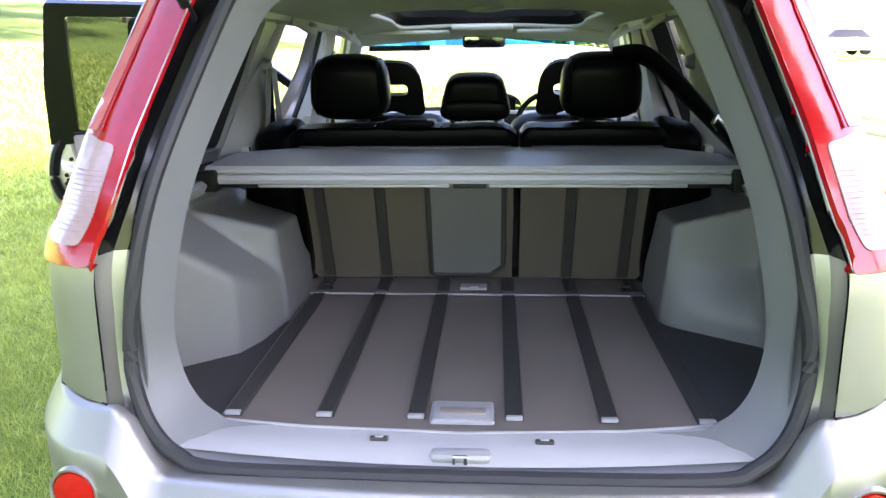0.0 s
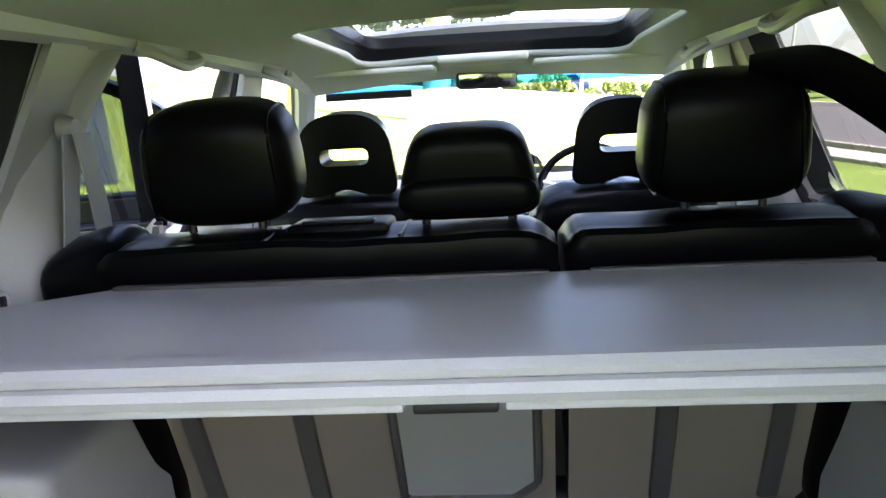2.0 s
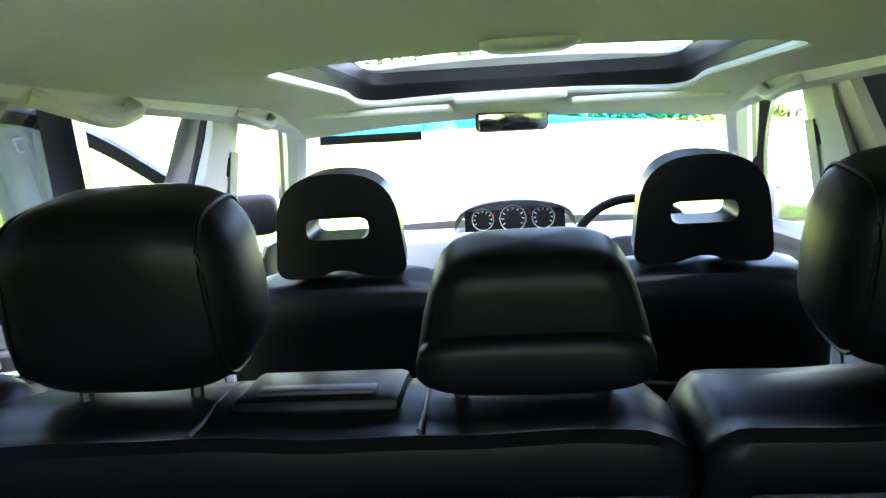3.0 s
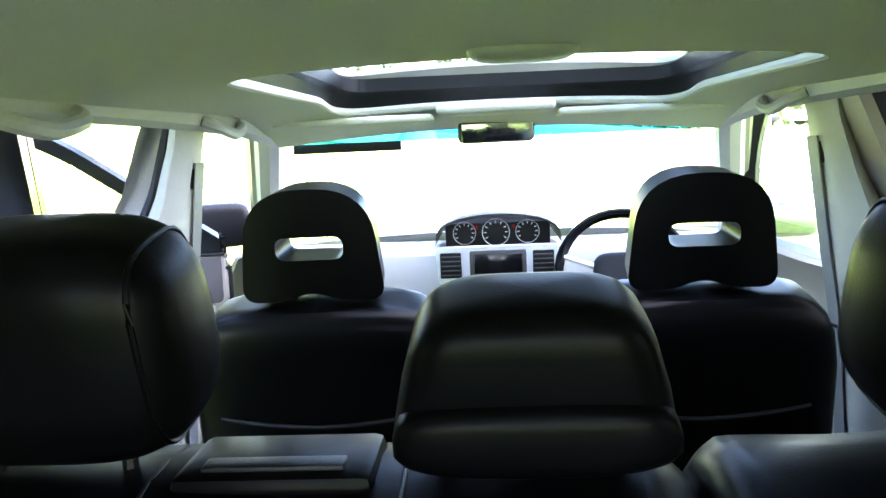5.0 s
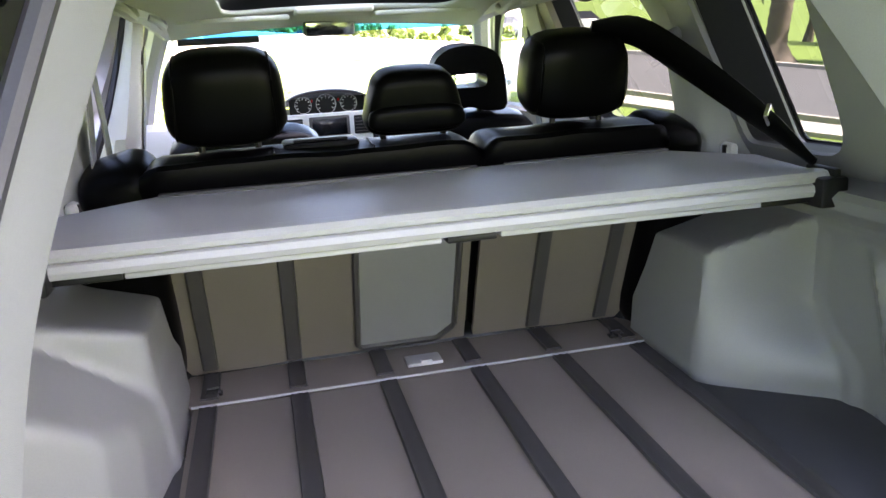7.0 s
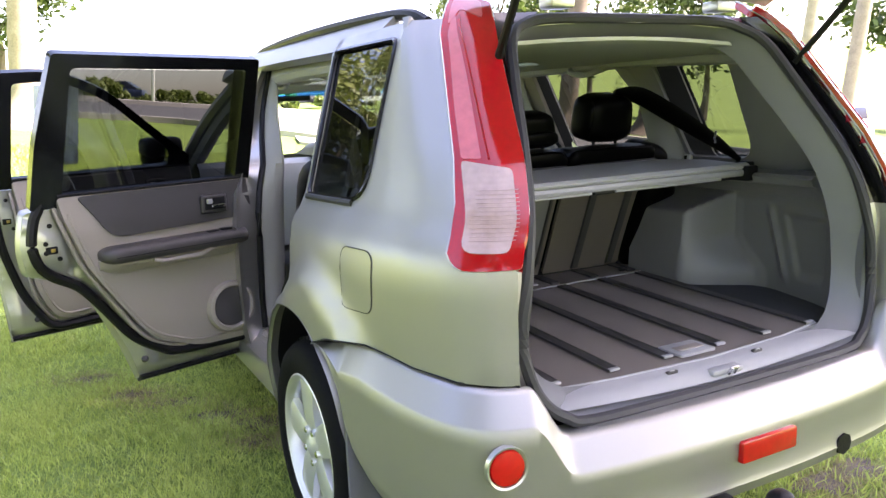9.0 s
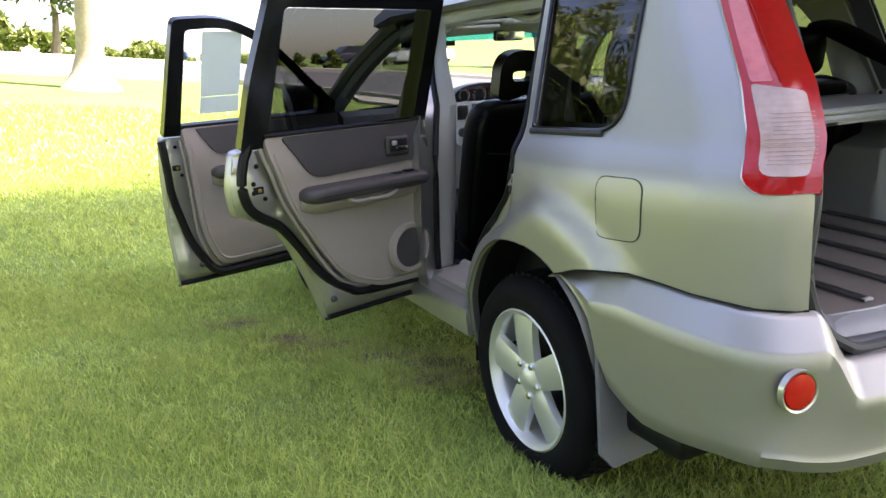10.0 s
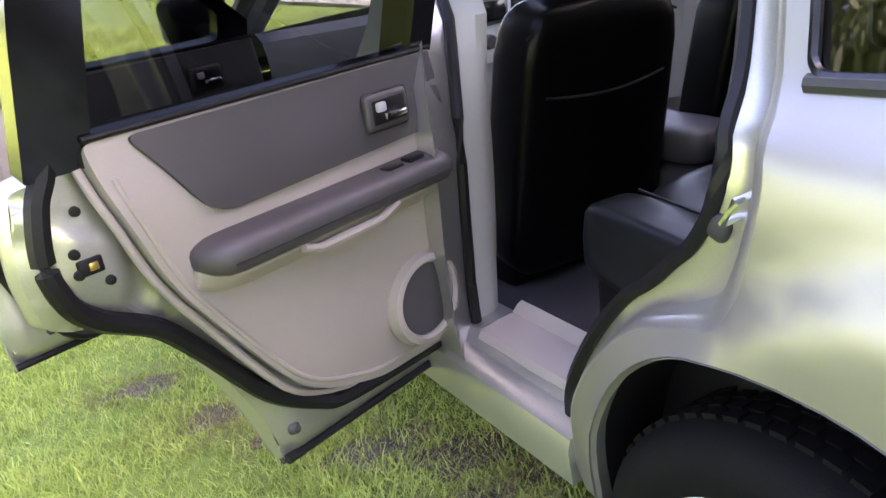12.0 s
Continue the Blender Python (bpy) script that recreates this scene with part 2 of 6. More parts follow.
def tube(name, pts, r, mat, parent, label="", sides=8, closed=False, flat=1.0, up=(0, 0, 1)):
    """A tube along points; r may be one radius or one a point; flat squeezes it across."""
    pts = [Vector(p) for p in pts]
    k = len(pts)
    rs = r if isinstance(r, (list, tuple)) else [r] * k
    vs, fs = [], []
    for i, p in enumerate(pts):
        a, b = (pts[(i - 1) % k], pts[(i + 1) % k]) if closed else (pts[max(i - 1, 0)], pts[min(i + 1, k - 1)])
        d = (b - a).normalized()
        s = d.cross(Vector(up))
        s = s.normalized() if s.length > 1e-3 else Vector((1, 0, 0))
        w = s.cross(d)
        for j in range(sides):
            t = 2 * math.pi * j / sides
            vs.append(p + s * math.cos(t) * rs[i] + w * math.sin(t) * rs[i] * flat)
    for i in range(k if closed else k - 1):
        for j in range(sides):
            a, b = i * sides, ((i + 1) % k) * sides
            fs.append((a + j, a + (j + 1) % sides, b + (j + 1) % sides, b + j))
    if not closed:
        fs += [tuple(range(sides))[::-1], tuple((k - 1) * sides + j for j in range(sides))]
    return link(name, vs, fs, mat, parent, label)


def lathe(name, prof, mat, parent, m, label="", seg=40):
    """A turned shape: prof is (radius, height) along the local z axis, placed by m."""
    vs = [m @ Vector((r * math.cos(2 * math.pi * j / seg), r * math.sin(2 * math.pi * j / seg), h)) for r, h in prof for j in range(seg)]
    fs = [(i * seg + j, i * seg + (j + 1) % seg, (i + 1) * seg + (j + 1) % seg, (i + 1) * seg + j) for i in range(len(prof) - 1) for j in range(seg)]
    return link(name, vs, fs, mat, parent, label)


def loft(name, rows, mat, parent, label="", closed=False, caps=False):
    """A surface through rows of points of equal count."""
    k, n = len(rows), len(rows[0])
    vs = [p for row in rows for p in row]
    fs = [(i * n + j, i * n + (j + 1) % n, (i + 1) * n + (j + 1) % n, (i + 1) * n + j) for i in range(k - 1) for j in range(n if closed else n - 1)]
    if caps:
        fs += [tuple(range(n))[::-1], tuple((k - 1) * n + j for j in range(n))]
    return link(name, vs, fs, mat, parent, label)


def cushion(bm, sx, sy, sz, m, power=4.0, taper=0.0, seg=(18, 12)):
    """A padded block with rounded faces (a super-ellipsoid), sizes across; taper narrows its top."""
    vs, (a, b) = [], seg
    sp = lambda c: math.copysign(abs(c) ** (2 / power), c)  # noqa: E731
    for i in range(b + 1):
        ph = -math.pi / 2 + math.pi * i / b
        for j in range(2 * a):
            th = math.pi * j / a
            z = sp(math.sin(ph))
            k = 1 - taper * (z + 1) / 2
            vs.append(bm.verts.new(m @ Vector((sp(math.cos(ph)) * sp(math.cos(th)) * sx / 2 * k, sp(math.cos(ph)) * sp(math.sin(th)) * sy / 2, z * sz / 2))))
    for i in range(b):
        for j in range(2 * a):
            try:
                bm.faces.new((vs[i * 2 * a + j], vs[i * 2 * a + (j + 1) % (2 * a)], vs[(i + 1) * 2 * a + (j + 1) % (2 * a)], vs[(i + 1) * 2 * a + j]))
            except ValueError:
                pass
    bmesh.ops.remove_doubles(bm, verts=[v for v in vs if v.is_valid], dist=1e-5)


def smooth(t):
    t = min(1.0, max(0.0, t))
    return t * t * (3 - 2 * t)


def lerp(x, table):
    """Straight lines through a table of (x, value)."""
    if x <= table[0][0]:
        return table[0][1]
    for (a, b), (c, d) in zip(table, table[1:]):
        if x <= c:
            return b + (d - b) * (x - a) / (c - a)
    return table[-1][1]


def curve(pts, n=8):
    """A smooth open line through points."""
    ps = [Vector(p) for p in pts]
    out = []
    for i in range(len(ps) - 1):
        p0, p1, p2, p3 = ps[max(i - 1, 0)], ps[i], ps[i + 1], ps[min(i + 2, len(ps) - 1)]
        for j in range(n):
            t = j / n
            out.append(0.5 * ((2 * p1) + (p2 - p0) * t + (2 * p0 - 5 * p1 + 4 * p2 - p3) * t * t + (3 * p1 - p0 - 3 * p2 + p3) * t ** 3))
    return out + [ps[-1]]

# ---- ground ----
def ground_z(x, y):
    """The lawn: it falls gently towards the street and climbs ahead of the car and beyond the street."""
    z = 0.025 - 0.106 * max(-60.0, min(x, 60.0)) - 0.04 * max(-3.0, min(y, 3.0)) + 0.085 * max(0.0, min(y, 27.0) - 3.0)
    turn = math.degrees(math.atan2(x, max(y, 1e-6)))
    return z + (0.014 + 0.045 * smooth((turn - 8.0) / 18.0)) * max(0.0, math.hypot(x, y) - 25.0)


CAR = new("car")
tagged(CAR, "champagne silver off-roader with doors and tailgate open on a lawn", "car")

# plan line of the body side at belt height: distance back from y = 1, then x and y
PLAN = [(-3.2, (0.76, 4.2)), (-2.7, (0.82, 3.7)), (-2.2, (0.85, 3.2)), (-1.2, (0.862, 2.2)), (0.0, (0.862, 1.0)), (0.4, (0.860, 0.6)), (0.55, (0.848, 0.45)),
        (0.641, (0.835, 0.36)), (0.776, (0.800, 0.23)), (0.895, (0.745, 0.125)), (0.966, (0.69, 0.08)), (1.028, (0.63, 0.062))]
PLANX, PLANY = [(u, p[0]) for u, p in PLAN], [(u, p[1]) for u, p in PLAN]
WIDTH = [(0.30, -0.06), (0.40, -0.03), (0.55, -0.005), (0.7, 0.0), (0.95, 0.0), (1.02, -0.012), (1.07, -0.055), (1.12, -0.075), (1.48, -0.205), (1.54, -0.25), (1.6, -0.34)]
LEAN = [(0.98, 0.0), (1.1, 0.03), (1.2, 0.08), (1.46, 0.27), (1.53, 0.335), (1.62, 0.47)]
HUB = (0.853, 0.346)
UEND = 1.028


def side(s, off=0.0):
    """The body's side surface for side s (-1 left, 1 right): distance back u and height z to a point, moved out by off."""
    def f(u, z):
        w = smooth((u - 0.4) / 0.5)
        x, y = lerp(u, PLANX) + lerp(z, WIDTH) * (1 - 0.35 * w), lerp(u, PLANY) + lerp(z, LEAN) * w
        dy = 1 - u - 0.77
        r = math.hypot(dy, z - 0.40)
        if z > 0.3 and u < 0.7:
            x += 0.036 * smooth((0.458 + 0.095 * smooth((0.22 - dy) / 0.3) - r) / 0.075)
        return Vector((s * (x + off * (1 - w)), y - off * w, z))
    return f


def arch_line(y, a, b, base=0.40):
    """The wheel opening: a squarish half round about y, as points of y and height, from front to rear."""
    out = [(y + a * 1.01, 0.30)]
    for k in range(29):
        c, h = math.cos(math.pi * k / 28), math.sin(math.pi * k / 28)
        out.append((y + a * math.copysign(abs(c) ** 0.87, c), base + b * h ** 0.87))
    return out + [(y - a * 1.01, 0.30)]


ARCH = [(1 - y, z) for y, z in arch_line(0.82, 0.347, 0.383)]
SEAM = [(0.378, 0.733), (0.41, 0.742), (0.46, 0.760), (0.54, 0.774), (0.61, 0.776), (0.70, 0.767), (0.776, 0.757), (0.895, 0.743), (UEND, 0.73)]
SHUT = [(0.010, 1.52), (0.052, 1.30), (0.105, 1.09), (0.125, 0.99), (0.118, 0.92), (0.10, 0.85), (0.08, 0.808), (0.02, 0.785), (-0.06, 0.75), (-0.13, 0.69), (-0.19, 0.61), (-0.23, 0.52), (-0.25, 0.40)]
SEALINE = [(-0.065, 1.50), (-0.025, 1.30), (0.015, 1.09), (0.035, 1.0), (0.025, 0.93), (-0.005, 0.875), (-0.04, 0.84), (-0.08, 0.80), (-0.13, 0.76), (-0.19, 0.69), (-0.25, 0.60), (-0.29, 0.52), (-0.31, 0.44)]
smooth_line = lambda ps: [(p.x, p.y) for p in curve([(u, z, 0) for u, z in ps], 4)]  # noqa: E731
SHUT, SEALINE = smooth_line(SHUT), smooth_line(SEALINE)
QWIN = rounded([(0.140, 1.09, 0.02), (0.52, 1.10, 0.09), (0.485, 1.485, 0.04), (0.048, 1.485, 0.02)])

for s in (-1, 1):
    arch = [p for p in ARCH[1:] if not (p[0] > 0.18 and p[1] < 0.738)]
    out = SHUT + [(-0.25, 0.345), (-0.17, 0.345)] + arch + SEAM + [(UEND, 1.0), (UEND, 1.3), (UEND, 1.52), (0.6, 1.53), (0.3, 1.525)]
    skin("rear_quarter_panel", out, [QWIN], side(s), 0.012 * -s, PAINT, CAR, step=0.035)
    skin("quarter_window", QWIN, [], side(s, -0.006), 0, QGLASS, CAR, "tinted quarter glass")
    tube("window_seal", [side(s, 0.002)(u, z) for u, z in dense(QWIN, 0.03)], 0.0065, GLOSSBLACK, CAR, closed=True, sides=6)
    tube("window_moulding", [side(s, 0.0)(u, 1.083 + 0.010 * (u - 0.125) / 0.4) for u in np.linspace(0.135, 0.455, 10)], 0.0105, RUBBER, CAR, "dark rubber window moulding", sides=8)
    # wheel housing
    lip = arch_line(0.82, 0.350, 0.386)
    loft("arch_lip", [[side(s, 0.001)(1 - y, z) for y, z in arch_line(0.82, 0.345, 0.381)], [side(s, -0.035)(1 - y, z) for y, z in lip]], PAINT, CAR)
    loft("wheel_housing", [[(s * 0.855, y, z) for y, z in lip], [(s * 0.715, y, z) for y, z in lip]], BLACK, CAR)
    loft("wheel_housing_back", [[(s * 0.715, y, z) for y, z in lip], [(s * 0.715, y, 0.28) for y, z in lip]], BLACK, CAR)
    # lamp in the rear pillar
    lamp_out = rounded([(0.866, 0.985, 0.055), (UEND, 0.985, 0.012), (UEND + 0.004, 1.05, 0.01), (UEND + 0.004, 1.3, 0.01), (UEND, 1.56, 0.01), (0.93, 1.60, 0.01), (0.90, 1.5, 0.03), (0.882, 1.3, 0.03), (0.869, 1.15, 0.03)])
    lamp = skin("tail_light", lamp_out, [], side(s, 0.016), 0.02 * -s, RED, CAR, "red tail light", step=0.03)
    # Silver line added for the highlight along the lamp's edge.
    tube("lamp_edge_glint", [side(s, 0.013)(u, z) for u, z in dense(lamp_out, 0.03)], 0.0022, PAINT_IN, lamp, closed=True, sides=6)
    low = rounded([(0.893, 1.022, 0.035), (1.000, 1.020, 0.012), (0.998, 1.185, 0.012), (0.888, 1.205, 0.012)], 0.012)
    lens = skin("clear_lens", low, [], side(s, 0.0185), 0.004 * -s, CLEAR, lamp, "clear ribbed lens", step=0.02)
    for k in range(13):
        z = 1.045 + 0.0082 * k
        u0 = 0.906 if k < 3 else 0.897 + (0.016 if k > 6 else 0)
        tube("lens_rib", [side(s, 0.0230)(u, z) for u in np.linspace(u0, 1.004, 7)], 0.0007, CLEAR, lens, sides=5)
    up = rounded([(0.890, 1.208, 0.008), (0.934, 1.207, 0.004), (0.938, 1.38, 0.02), (0.936, 1.55, 0.012), (0.915, 1.49, 0.02), (0.897, 1.32, 0.03)], 0.012)
    skin("pale_red_lens", up, [], side(s, 0.0185), 0.004 * -s, PALERED, lamp, "pale red lens", step=0.02)
    tube("lens_divide", [side(s, 0.0185)(lerp(z, [(1.206, 0.95), (1.38, 0.948), (1.53, 0.944)]), z) for z in np.linspace(1.206, 1.53, 10)], 0.0022, RED, lamp, sides=6)
    top = rounded([(0.915, 1.505, 0.01), (0.95, 1.545, 0.01), (1.0, 1.52, 0.01), (1.0, 1.565, 0.01), (0.935, 1.588, 0.01)], 0.01)
    skin("upper_lens", top, [], side(s, 0.0190), 0.004 * -s, PALERED, lamp, "pale red lens", step=0.02)

# fuel flap on the left side
cap = rounded([(0.497, 0.998), (0.647, 1.0), (0.642, 0.852), (0.502, 0.848)], 0.035)
skin("fuel_flap", cap, [], side(-1, 0.002), 0.004, PAINT, CAR, "painted fuel flap", step=0.03)
tube("fuel_flap_gap", [side(-1, 0.001)(u, z) for u, z in dense(cap, 0.02)], 0.0017, RUBBER, CAR, closed=True, sides=5)
tube("panel_gap", [side(-1, 0.001)(u, z) for u, z in SEAM], 0.0022, BLACK, CAR, sides=5)
tube("panel_gap", [side(1, 0.001)(u, z) for u, z in SEAM], 0.0022, BLACK, CAR, sides=5)

# ---- tailgate opening ----
HALF = [(0, 0.055, 0.607), (0.42, 0.058, 0.61), (0.51, 0.066, 0.632), (0.56, 0.08, 0.675), (0.587, 0.092, 0.74), (0.595, 0.10, 0.82), (0.575, 0.105, 0.96),
        (0.54, 0.15, 1.13), (0.475, 0.29, 1.36), (0.436, 0.358, 1.463), (0.38, 0.40, 1.505), (0.28, 0.415, 1.525), (0, 0.43, 1.53)]
halfc = curve(HALF, 5)
LOOP = halfc + [Vector((-p.x, p.y, p.z)) for p in halfc[-2:0:-1]]
tube("tailgate_seal", LOOP, 0.014, RUBBER, CAR, "grey black rubber seal", closed=True, sides=8)
ring = lambda kx, kz, dy: [Vector((p.x * kx, p.y + dy, 1.06 + (p.z - 1.06) * kz)) for p in LOOP + LOOP[:1]]  # noqa: E731
loft("opening_trim", [LOOP + LOOP[:1], ring(0.985, 0.975, 0.02), ring(0.955, 0.94, 0.05), ring(0.925, 0.902, 0.095)], TRIM_SHADED, CAR, "light grey plastic lining darkened for shade")

for s in (-1, 1):
    for name, z0, z1, mat in (("jamb", 0.655, 1.0, PAINT_IN), ("lamp_channel", 1.0, 1.54, GLOSSBLACK)):
        rows = []
        for k in range(13):
            z = z0 + (z1 - z0) * k / 12
            a = side(s)(UEND, z)
            b = min((p for p in halfc), key=lambda p: abs(p.z - z) + (0 if p.x > 0.3 else 9))
            b = Vector((s * (b.x + 0.008), b.y, z))
            m1, m2 = a.lerp(b, 0.25) + Vector((0, 0.035, 0)), a.lerp(b, 0.7) + Vector((0, 0.025, 0))
            rows.append([a + Vector((-s * 0.002, 0.003, 0)), m1, m2, b])
        loft(name, rows, mat, CAR)

# ---- rear bumper ----
BP = [(-0.892, 0.66), (-0.888, 0.56), (-0.875, 0.43), (-0.85, 0.28), (-0.80, 0.14), (-0.73, 0.055), (-0.62, 0.01), (-0.45, -0.02), (-0.2, -0.038), (0, -0.042)]
bp = curve([(x, y, 0) for x, y in BP], 14)
bp = bp + [Vector((-p.x, p.y, 0)) for p in bp[-2::-1]]
rows = []
for i, p in enumerate(bp):
    a, b = bp[max(i - 1, 0)], bp[min(i + 1, len(bp) - 1)]
    n = Vector((b.y - a.y, -(b.x - a.x), 0)).normalized()
    k = smooth((abs(p.x) - 0.53) / 0.10)
    top = 0.606 * (1 - k) + k * lerp(p.y, [(0.03, 0.729), (0.126, 0.741), (0.26, 0.760), (0.39, 0.774), (0.46, 0.766), (0.54, 0.753), (0.61, 0.738), (0.66, 0.725)])
    low = lerp(p.y, [(0.0, 0.362), (0.04, 0.385), (0.14, 0.402), (0.23, 0.405), (0.33, 0.415), (0.38, 0.437), (0.44, 0.475), (0.475, 0.53), (0.495, 0.60), (0.53, 0.655), (0.57, 0.70), (0.61, 0.728), (0.66, 0.745)])
    low = min(low, top - 0.012)
    lip = smooth((0.13 - p.y) / 0.08)
    h = top - low
    bev = min(0.078, h * 0.45)
    prof = [(-0.055, low + 0.012), (-0.035, low - 0.002 * lip), (-0.014, low), (-0.002, low + min(0.03, h * 0.2)), (-0.002 - 0.005 * lip, low + min(0.045, h * 0.3)), (-0.003, low + (h - bev) * 0.6), (0.0, low + (h - bev) * 0.85),
            (0.0, top - bev), (-0.004, top - bev * 0.92), (-0.034, top - bev * 0.18), (-0.040, top - bev * 0.06), (-0.05, top), (-0.05 - 0.055 * (1 - k) - 0.012 * k, top - 0.004)]
    rows.append([p + n * d + Vector((0, 0, z)) for d, z in prof])
loft("rear_bumper", rows, PAINT, CAR, "silver painted rear bumper")
for s in (-1, 1):
    m = look((s * 0.69, 0.022, 0.575), (s * 0.84, -1.2, 0.575))
    lathe("reflector_rim", [(0.049, -0.012), (0.047, 0.002), (0.042, 0.0), (0.041, -0.01)], PAINT_IN, CAR, m @ pose(0, 0, 0, 180, 0, 0), "silver rim")
    lathe("round_reflector", [(0.0001, 0.006), (0.02, 0.005), (0.038, 0.001), (0.042, -0.010)], REDREF, CAR, m @ pose(0, 0, 0, 180, 0, 0), "round red reflector")
    bm = bmesh.new()
    box(bm, s * 0.595 - 0.02, s * 0.595 + 0.02, 0.06, 0.07, 0.645, 0.675, 0.004)
    part("bump_stop_plate", bm, PAINT_IN, CAR)
    lathe("bump_stop", [(0.013, 0), (0.012, 0.012), (0.004, 0.013)], RUBBER, CAR, pose(s * 0.595, 0.062, 0.66, 90, 0, 0), seg=16)
bm = bmesh.new()
box(bm, -0.08, 0.11, -0.054, -0.03, 0.452, 0.508, 0.006)
part("rectangular_reflector", bm, REDREF, CAR, "rectangular red reflector")

# ---- wheels ----
def wheel(s, y):
    e = new("wheel")
    e.parent = CAR
    m = pose(s * 0.765, y, HUB[1], 0, 90 * s, 0)
    prof = [(0.205, 0.085), (0.222, 0.098), (0.248, 0.106), (0.272, 0.104), (0.294, 0.094), (0.308, 0.076), (0.316, 0.045), (0.318, 0.0), (0.315, -0.045), (0.306, -0.07), (0.28, -0.09), (0.22, -0.10), (0.205, -0.085)]
    lathe("tyre", prof, TYRE, e, m, "black rubber tyre", 64)
    bm = bmesh.new()
    for k in range(56):
        for h in (-0.045, -0.015, 0.015, 0.045):
            a = 2 * math.pi * (k + (0.5 if h in (-0.015, 0.045) else 0)) / 56
            box(bm, 0.312, 0.3205, -0.012, 0.012, h - 0.012, h + 0.012, 0, Matrix.Rotation(a, 4, "Z"))
    bmesh.ops.transform(bm, matrix=m, verts=bm.verts)
    part("tread", bm, TYRE, e, smooth=False)
    lathe("rim", [(0.218, 0.094), (0.212, 0.098), (0.200, 0.090), (0.190, 0.06), (0.188, -0.08)], ALLOY, e, m, "silver five-spoke alloy rim", 64)
    lathe("brake_disc", [(0.0001, 0.0), (0.16, 0.0), (0.16, -0.02)], BLACK, e, m, seg=32)
    for k in range(5):
        a = 2 * math.pi * k / 5 + radians(8)
        secs = []
        for r, w, h, d in ((0.03, 0.036, 0.078, 0.03), (0.07, 0.046, 0.086, 0.03), (0.12, 0.050, 0.088, 0.028), (0.17, 0.054, 0.086, 0.025), (0.203, 0.062, 0.084, 0.02)):
            secs.append([m @ Matrix.Rotation(a, 4, "Z") @ Vector(q) for q in ((r, -w, h - d), (r, -w * 0.95, h - 0.006), (r, -w * 0.55, h), (r, w * 0.55, h), (r, w * 0.95, h - 0.006), (r, w, h - d))])
        loft("spoke", secs, ALLOY, e)
    lathe("hub_cap", [(0.0001, 0.094), (0.024, 0.093), (0.032, 0.088), (0.05, 0.082), (0.058, 0.06)], ALLOY, e, m, seg=24)
    for k in range(5):
        a = 2 * math.pi * (k + 0.5) / 5 + radians(8)
        lathe("wheel_nut", [(0.0001, 0.092), (0.008, 0.091), (0.011, 0.088), (0.011, 0.06)], CHROME, e, m @ pose(0.052 * math.cos(a), 0.052 * math.sin(a), 0), seg=8)
    return e


for s in (-1, 1):
    for y in (HUB[0], HUB[0] + 2.40):
        wheel(s, y)
    flap = [(-0.872, 0.70), (-0.70, 0.70), (-0.655, 0.40), (-0.655, 0.275), (-0.69, 0.262), (-0.85, 0.248), (-0.885, 0.29)]
    ob = skin("mudflap", [(-s * x, z) for x, z in flap], [], lambda u, v: Vector((u, 0.452 + 0.09 * (v - 0.25), v)), 0.014 * s, TRIM_MID, CAR, "grey rubber mudflap", step=0.05)

# ---- roof, pillars and the other side ----
def roof_at(z0, rise, half):
    return lambda x, y: Vector((x, y, z0 + rise * (1 - (x / half) ** 2) - 0.05 * smooth((0.75 - y) / 0.5) - 0.07 * smooth((y - 2.0) / 0.45)))


hole = rounded([(-0.335, 1.37), (0.385, 1.37), (0.385, 2.15), (-0.335, 2.15)], 0.06)
skin("roof", rounded([(-0.62, 0.42), (0.62, 0.42), (0.61, 2.36), (-0.61, 2.36)], 0.06), [hole], roof_at(1.522, 0.045, 0.62), 0.012, PAINT, CAR, step=0.08)
hole_in = rounded([(-0.36, 1.39), (0.41, 1.39), (0.41, 2.18), (-0.36, 2.18)], 0.09)
LINER_AT = roof_at(1.452, 0.035, 0.6)
skin("headliner", rounded([(-0.575, 0.44), (0.575, 0.44), (0.56, 2.40), (-0.56, 2.40)], 0.05), [hole_in], lambda x, y: LINER_AT(x, y) + Vector((0, 0, 0.045 * smooth((0.75 - y) / 0.5))), 0.01, LINER, CAR, "pale cloth headliner", step=0.07)
tube("sunroof_trim", [LINER_AT(x, y) - Vector((0, 0, 0.002)) for x, y in dense(hole_in, 0.04)], 0.008, LINER, CAR, closed=True)
frame_rows = []
for kx, ky, dz in ((1.0, 1.0, 0.004), (0.965, 0.965, 0.028), (0.925, 0.94, 0.032), (0.925, 0.94, 0.060)):
    frame_rows.append([LINER_AT(0.025 + (x - 0.025) * kx, 1.785 + (y - 1.785) * ky) + Vector((0, 0, dz)) for x, y in hole_in + hole_in[:1]])
loft("sunroof_frame", frame_rows, BLACK, CAR, "black sunroof frame")
skin("sunroof_glass", hole, [], lambda x, y: roof_at(1.522, 0.045, 0.62)(x, y) + Vector((0, 0, 0.004)), 0, PANE, CAR)

